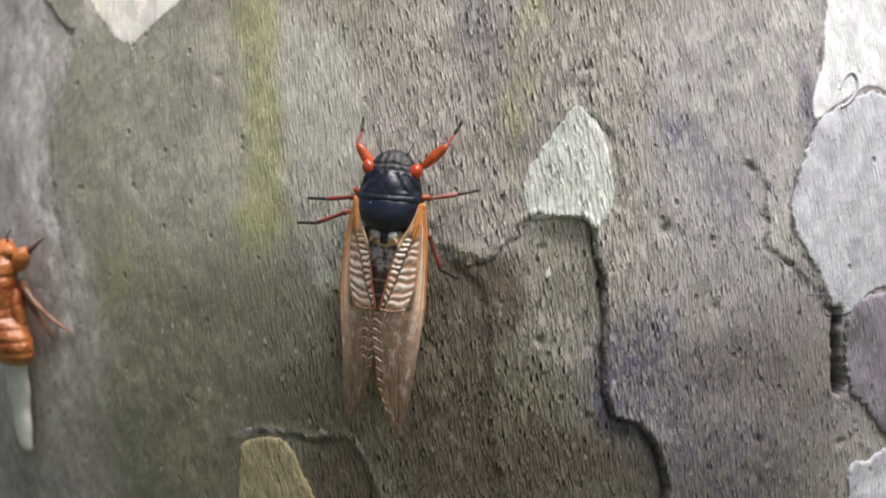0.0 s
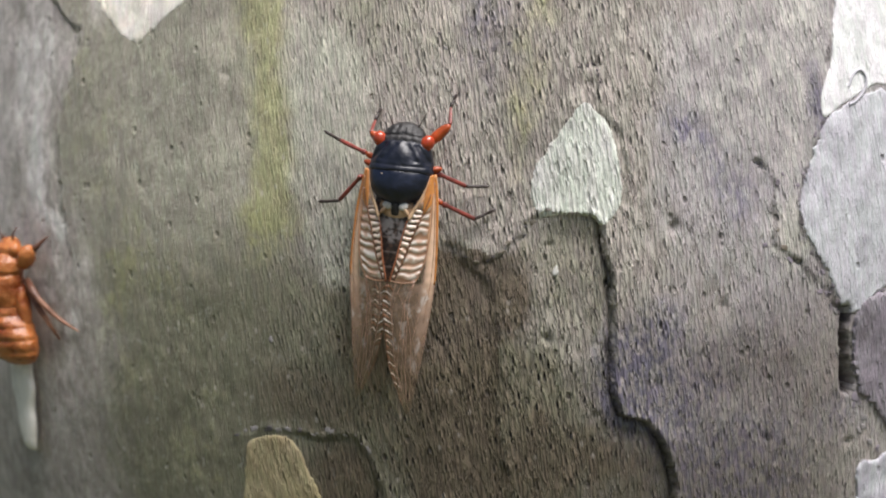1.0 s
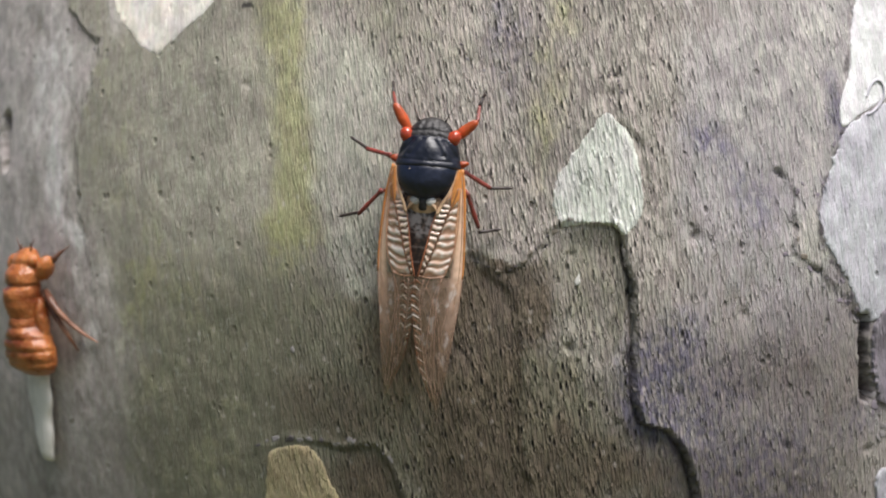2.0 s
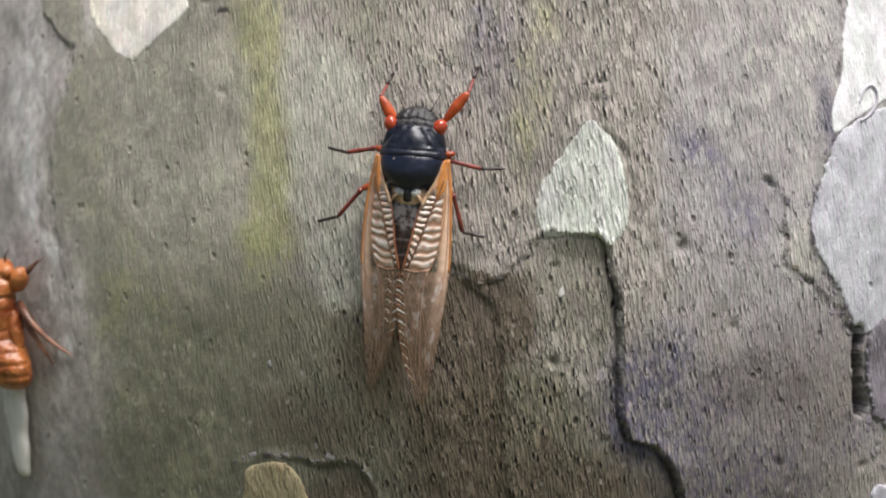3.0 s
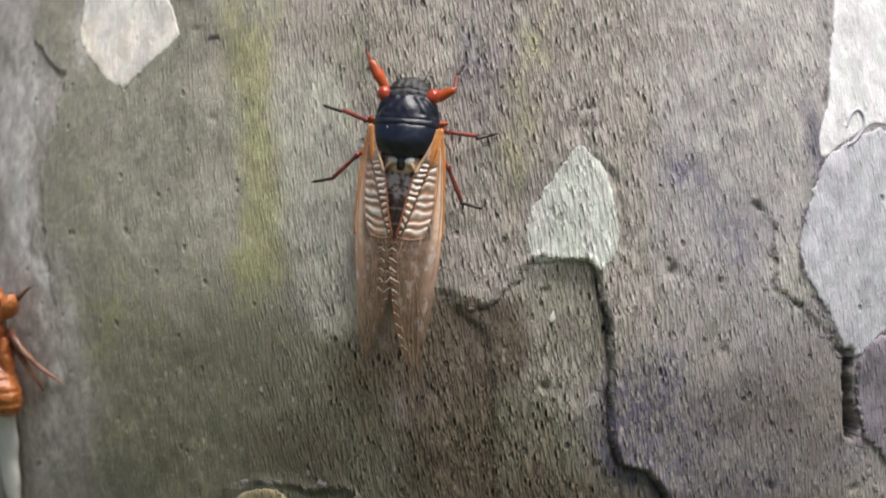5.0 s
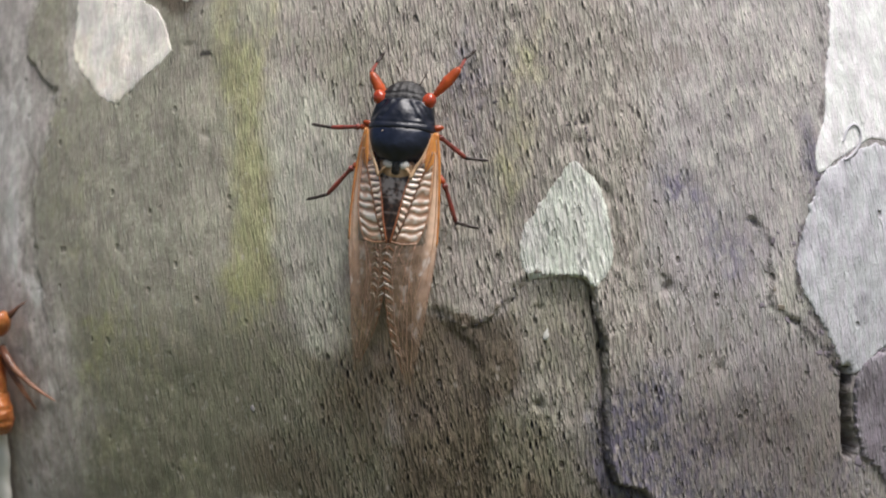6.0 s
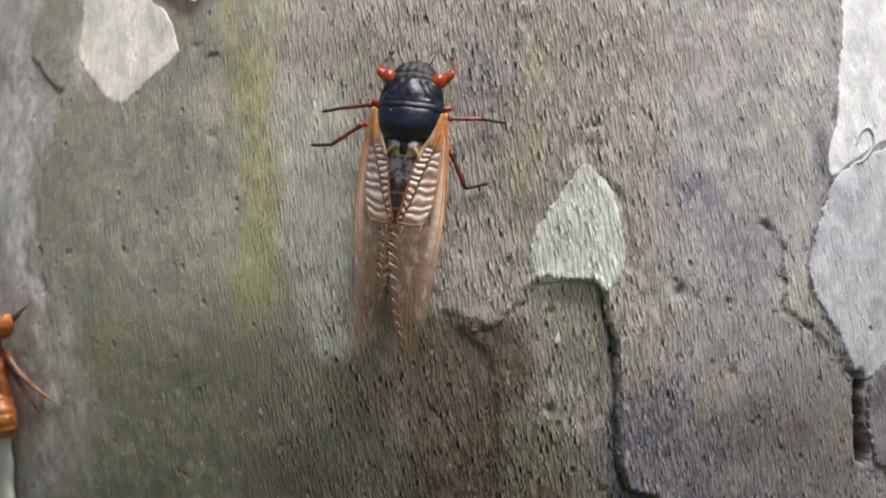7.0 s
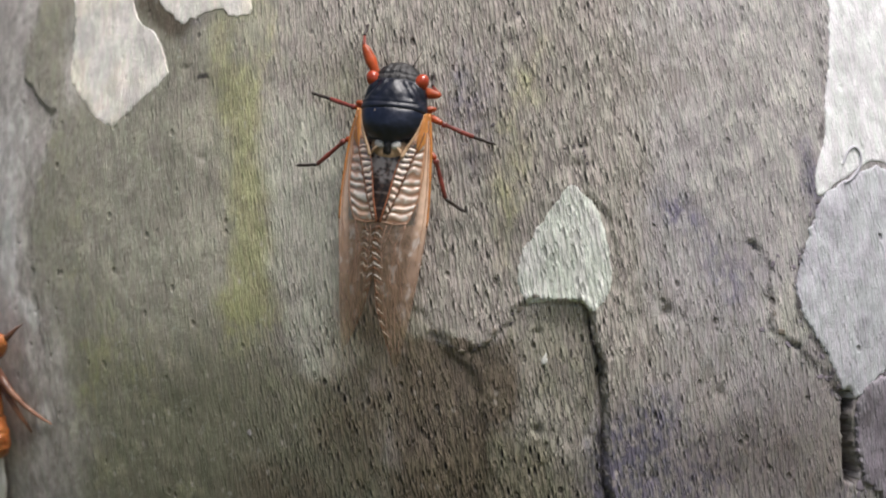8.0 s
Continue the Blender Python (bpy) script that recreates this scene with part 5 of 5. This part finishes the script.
LEGS = {
    "front_l": [
        (0.0, -6.2, 7.6, -6.3, 9.5, -6.5, 12.2),
        (0.5, -6.0, 4.9, -6.3, 6.4, -6.5, 8.3),
        (1.0, -5.6, 5.0, -5.7, 7.0, -5.4, 8.6),
        (1.5, -6.4, 8.9, -7.7, 10.6, -8.5, 12.7),
        (3.0, -6.0, 8.2, -5.7, 10.4, -5.1, 12.5),
        (3.5, -6.2, 5.2, -6.0, 6.8, -5.4, 8.7),
        (4.0, -5.5, 5.5, -5.4, 7.1, -5.2, 8.5),
        (4.5, -7.0, 9.5, -8.6, 11.1, -9.4, 13.4),
        (6.0, -5.8, 8.1, -5.7, 10.0, -5.1, 11.7),
        (6.5, -6.0, 6.7, -5.6, 8.5, -4.8, 9.9),
        (7.0, -6.0, 5.4, -5.6, 7.1, -4.9, 8.7),
        (7.5, -4.0, 5.8, -4.0, 7.0, -3.7, 8.4),
        (8.0, -6.1, 9.4, -6.9, 11.5, -6.8, 13.5),
    ],
    "front_r": [
        (0.0, 8.1, 8.7, 8.5, 10.4, 10.3, 14.4),
        (0.5, 6.4, 7.7, 5.3, 11.0, 6.2, 14.4),
        (1.0, 6.8, 7.3, 6.1, 11.5, 7.3, 14.2),
        (1.5, 6.8, 6.1, 6.3, 9.9, 7.5, 12.8),
        (3.0, 7.4, 9.8, 7.7, 12.4, 8.2, 14.6),
        (3.5, 6.9, 7.0, 6.2, 10.3, 7.0, 12.3),
        (4.0, 6.9, 6.3, 6.5, 9.4, 7.3, 12.3),
        (4.5, 6.4, 4.2, 6.0, 7.9, 6.8, 9.8),
        (6.0, 7.8, 9.7, 8.0, 11.5, 8.9, 12.9),
        (6.5, 6.0, 7.0, 4.3, 9.5, 3.3, 11.3),
        (7.0, 5.9, 6.0, 4.9, 8.5, 4.6, 11.1),
        (7.5, 5.8, 5.0, 4.0, 7.4, 4.1, 9.8),
        (8.0, 6.7, 2.5, 4.7, 4.5, 4.7, 7.5),
    ],
    "mid_l": [
        (0.0, -6.1, -0.8, -11.2, -1.6, -15.4, -1.8),
        (0.5, -6.4, -1.6, -11.7, -3.3, -16.1, -5.1),
        (1.0, -6.1, 1.7, -12.6, 4.0, -15.5, 5.3),
        (1.5, -6.1, 1.0, -10.5, 2.3, -13.7, 4.0),
        (3.0, -6.1, 0.3, -11.4, -0.6, -15.2, 0.2),
        (3.5, -6.4, -1.2, -11.5, -3.3, -15.3, -3.9),
        (4.0, -6.6, 1.9, -12.8, 4.8, -16.0, 5.6),
        (4.5, -6.2, 0.6, -11.5, 3.0, -15.8, 4.2),
        (6.0, -6.7, -0.4, -12.3, -0.5, -16.1, 0.1),
        (6.5, -6.8, -0.7, -12.3, -2.0, -16.1, -2.0),
        (7.0, -6.2, -0.1, -11.6, -0.7, -16.0, -1.7),
        (7.5, -6.3, 1.1, -11.9, 2.5, -16.1, 4.0),
        (8.0, -6.3, -0.4, -11.3, 1.2, -15.1, 2.2),
    ],
    "mid_r": [
        (0.0, 5.6, 0.1, 9.8, 1.2, 12.6, 2.1),
        (0.5, 5.2, -0.9, 9.2, -1.3, 11.9, -1.1),
        (1.0, 5.5, -0.3, 9.4, -1.6, 12.6, -1.5),
        (1.5, 5.6, -0.9, 9.1, -3.2, 12.1, -3.2),
        (3.0, 5.3, -0.6, 10.7, -1.4, 13.9, -0.9),
        (3.5, 5.7, -1.8, 10.0, -4.1, 13.2, -4.3),
        (4.0, 5.9, 0.1, 10.6, 0.8, 14.4, 1.7),
        (4.5, 6.0, -0.8, 9.5, -0.2, 12.0, 0.6),
        (6.0, 5.7, -0.9, 9.5, -3.4, 12.3, -3.5),
        (6.5, 5.5, -1.3, 9.3, -4.5, 12.3, -5.2),
        (7.0, 5.7, -1.1, 12.6, -0.1, 15.6, -0.4),
        (7.5, 6.0, -1.0, 11.9, -0.9, 15.1, -1.1),
        (8.0, 7.4, -1.7, 12.8, -3.1, 15.3, -3.5),
    ],
    "hind_l": [
        (0.0, -6.8, -3.2, -13.0, -5.9, -17.1, -6.0),
        (0.5, -6.6, -2.9, -13.6, -4.8, -16.3, -5.4),
        (1.0, -6.4, -1.9, -9.9, -5.8, -14.6, -6.8),
        (1.5, -6.6, -3.2, -11.0, -7.7, -14.8, -8.3),
        (3.0, -7.6, -6.1, -11.9, -11.1, -15.9, -11.9),
        (3.5, -7.3, -3.6, -11.7, -6.0, -16.5, -6.7),
        (4.0, -7.3, -3.9, -12.5, -7.1, -15.7, -7.6),
        (4.5, -7.1, -4.3, -12.0, -8.0, -16.0, -8.6),
        (6.0, -7.1, -6.6, -11.8, -11.7, -16.2, -12.4),
        (6.5, -7.4, -3.7, -12.9, -5.4, -17.6, -5.5),
        (7.0, -7.2, -3.2, -12.8, -7.0, -16.7, -6.8),
        (7.5, -7.3, -4.6, -12.0, -7.7, -16.7, -8.1),
        (8.0, -7.2, -5.6, -12.0, -9.7, -15.7, -9.7),
    ],
    "hind_r": [
        (0.0, 6.5, -5.3, 8.8, -11.2, 10.2, -11.5),
        (0.5, 6.1, -9.0, 7.8, -13.7, 9.7, -14.3),
        (1.0, 6.9, -4.9, 9.8, -6.0, 12.4, -6.3),
        (1.5, 6.3, -3.4, 8.7, -7.5, 11.4, -7.2),
        (3.0, 6.5, -5.6, 8.4, -11.5, 10.7, -11.5),
        (3.5, 6.5, -4.4, 9.5, -6.7, 12.1, -6.6),
        (4.0, 5.8, -3.3, 9.2, -8.7, 12.0, -8.3),
        (4.5, 6.2, -4.2, 9.1, -10.1, 12.0, -10.1),
        (6.0, 7.2, -8.0, 9.4, -13.9, 12.1, -13.9),
        (6.5, 6.8, -7.4, 8.6, -12.8, 11.1, -13.0),
        (7.0, 6.7, -6.1, 8.5, -9.5, 11.0, -10.3),
        (7.5, 6.6, -5.9, 8.6, -11.4, 11.3, -11.1),
        (8.0, 7.1, -7.2, 9.1, -13.1, 11.5, -14.0),
    ],
}

# seconds; u, v in mm on the bark; heading in degrees to the left
CICADA_ROWS = [
    (0.0, -22.78, -0.26, -5.50),
    (0.2, -22.37, 0.84, -5.48),
    (0.5, -21.49, 3.08, -5.78),
    (0.7, -22.02, 3.61, -6.01),
    (1.0, -22.21, 3.62, -5.74),
    (1.2, -22.45, 4.30, -5.31),
    (1.5, -22.03, 5.13, -4.89),
    (1.7, -21.80, 5.55, -5.11),
    (3.0, -20.71, 8.72, -5.07),
    (3.2, -19.91, 11.01, -6.02),
    (3.5, -19.87, 12.46, -6.87),
    (3.7, -20.64, 12.72, -6.99),
    (4.0, -20.18, 13.52, -6.69),
    (4.2, -21.02, 13.86, -5.41),
    (4.5, -20.45, 14.96, -5.14),
    (4.7, -20.34, 16.14, -4.95),
    (5.8, -20.20, 18.36, -5.86),
    (6.0, -19.89, 18.99, -5.52),
    (6.2, -19.70, 19.44, -5.40),
    (6.5, -19.43, 20.88, -6.20),
    (6.7, -20.30, 21.66, -6.36),
    (7.0, -20.22, 22.27, -6.59),
    (7.2, -19.74, 22.65, -7.10),
    (7.5, -19.93, 23.32, -7.60),
    (7.7, -20.29, 24.00, -6.76),
    (8.0, -20.69, 25.51, -6.48),
]


def motions():
    walk(CICADA, [(t, seat(u, v, 0.3, heading)) for t, u, v, heading in CICADA_ROWS])
    for key, femur, tibia, tarsus in LEG_PARTS:
        kind, side = key.split("_")[0], -1 if key.endswith("_l") else 1
        size, hip = LEG_SIZES[kind], Vector(HIPS[kind])
        hip.x *= side
        high = 3.7 if kind == "front" else 3.4
        rows = ([], [], [])
        for t, kx, ky, ax, ay, fx, fy in LEGS[key]:
            knee = Vector((kx, ky, high))
            shin = (Vector((ax, ay, 1.3)) - knee).normalized()
            ankle = knee + shin * size[1]
            ankle.z = max(ankle.z, 0.5)
            foot = (Vector((fx, fy, 0.3)) - ankle).normalized()
            thigh = (knee - hip).normalized()
            rows[0].append((t, along(knee - thigh * size[0], thigh)))
            rows[1].append((t, along(knee, ankle - knee)))
            rows[2].append((t, along(ankle, foot)))
        walk(femur, rows[0])
        walk(tibia, rows[1])
        walk(tarsus, rows[2])


build_ground()
CICADA = build_cicada()
build_shell()
build_sliver()
TREE = build_tree()
bark_plate(TREE, LEAF, 0.12, BARK_LEAF, "pale greenish leaf-shaped patch of inner bark", 0.3, 1)
bark_plate(TREE, CREAM, 0.12, BARK_CREAM, "smooth cream patch of inner bark", 0.4, 2)
bark_plate(TREE, CREAM_SMALL, 0.12, BARK_CREAM, "smooth cream patch of inner bark", 0.5, 3)
bark_plate(TREE, TAN, 0.3, BARK_TAN, "tan patch of inner bark", 0.3, 4)
bark_plate(TREE, WHITE, 0.25, BARK_WHITE, "bright white patch of inner bark", 0.35, 5)
bark_plate(TREE, BLUE, 0.25, BARK_BLUE, "pale blue-grey plate of bark", 0.45, 6)
bark_plate(TREE, MAUVE, 0.55, BARK_MAUVE, "thick mauve-grey plate of bark", 0.5, 7)
bark_plate(TREE, CORNER, 0.35, BARK_BLUE, "pale grey patch of inner bark", 0.6, 8)
curl_of_bark(TREE)
for u, v, wide, tall, lean, mat in ((1.5, -12.5, 0.4, 0.95, -18, BARK_LEAF), (-46, -24.6, 0.35, 0.5, 0, BARK_GREY),
                                    (53.4, -21.6, 0.9, 1.0, 20, BARK_GREY)):
    bark_chip(TREE, u, v, wide, tall, lean, mat)
# crusts of small dark flakes along the seams of the bark
BLUE_RIM = [(45.3, 11.5), (43.0, 4.7), (41.3, 0.1), (41.6, -5.3), (44.3, -9.9), (46.7, -14), (50.0, -19.5)]
rng = random.Random(12)
for line, count, spread, mats, words, big in ((BLUE_RIM, 22, 1.2, (BARK_MAUVE, BARK_CRUST), "small dark violet flake of bark", 0.75), (RIGHT_RIFT, 20, 1.4, (BARK_MAUVE, BARK_GREY, BARK_TAN_GREY), "small dark grey flake of bark", 0.6),
                                         ([(52.6, -19), (55.5, -17.6), (58, -16.6)], 10, 0.9, (BARK_MAUVE, BARK_CRUST), "small dark violet flake of bark", 0.8),
                                         ([(52.5, -32), (54.5, -36), (56.5, -41), (59, -44)], 14, 1.6, (BARK_MAUVE, BARK_GREY), "small mauve-grey flake of bark", 0.7),
                                         (LOWER_RIDGE[:6], 16, 0.7, (BARK_GREY, BARK_CRUST), "small grey-brown flake of bark", 0.6), (LEFT_STEP[:8], 8, 0.9, (BARK_GREY,), "small grey flake of bark", 0.6),
                                         (HOLLOW_EDGE[2:9], 16, 0.7, (BARK_CRUST, BARK_TAN_GREY), "small brown flake of bark", 0.5), (UPPER_CRACK, 16, 1.4, (BARK_CRUST, BARK_GREY), "small dark grey flake of bark", 0.5),
                                         ([(5.2, 19.8), (7.4, 20.2), (8.3, 17.5)], 6, 0.3, (BARK_CRUST,), "small dark grey flake of bark", 0.4)):
    spots = curve_points(line, count, closed=False)
    for k, (u, v) in enumerate(spots):
        way = spots[min(k + 1, count - 1)] - spots[max(k - 1, 0)]
        lean = math.degrees(math.atan2(way[1], way[0])) - 90 + rng.gauss(0, 22)
        wide = big * rng.uniform(0.35, 1.0)
        bark_chip(TREE, u + rng.gauss(0, 0.5) * spread, v + rng.gauss(0, 0.5) * spread, wide * rng.uniform(0.4, 0.9), wide * rng.uniform(0.6, 1.5), lean, rng.choice(mats), words, rng.uniform(0.03, 0.14))
motions()
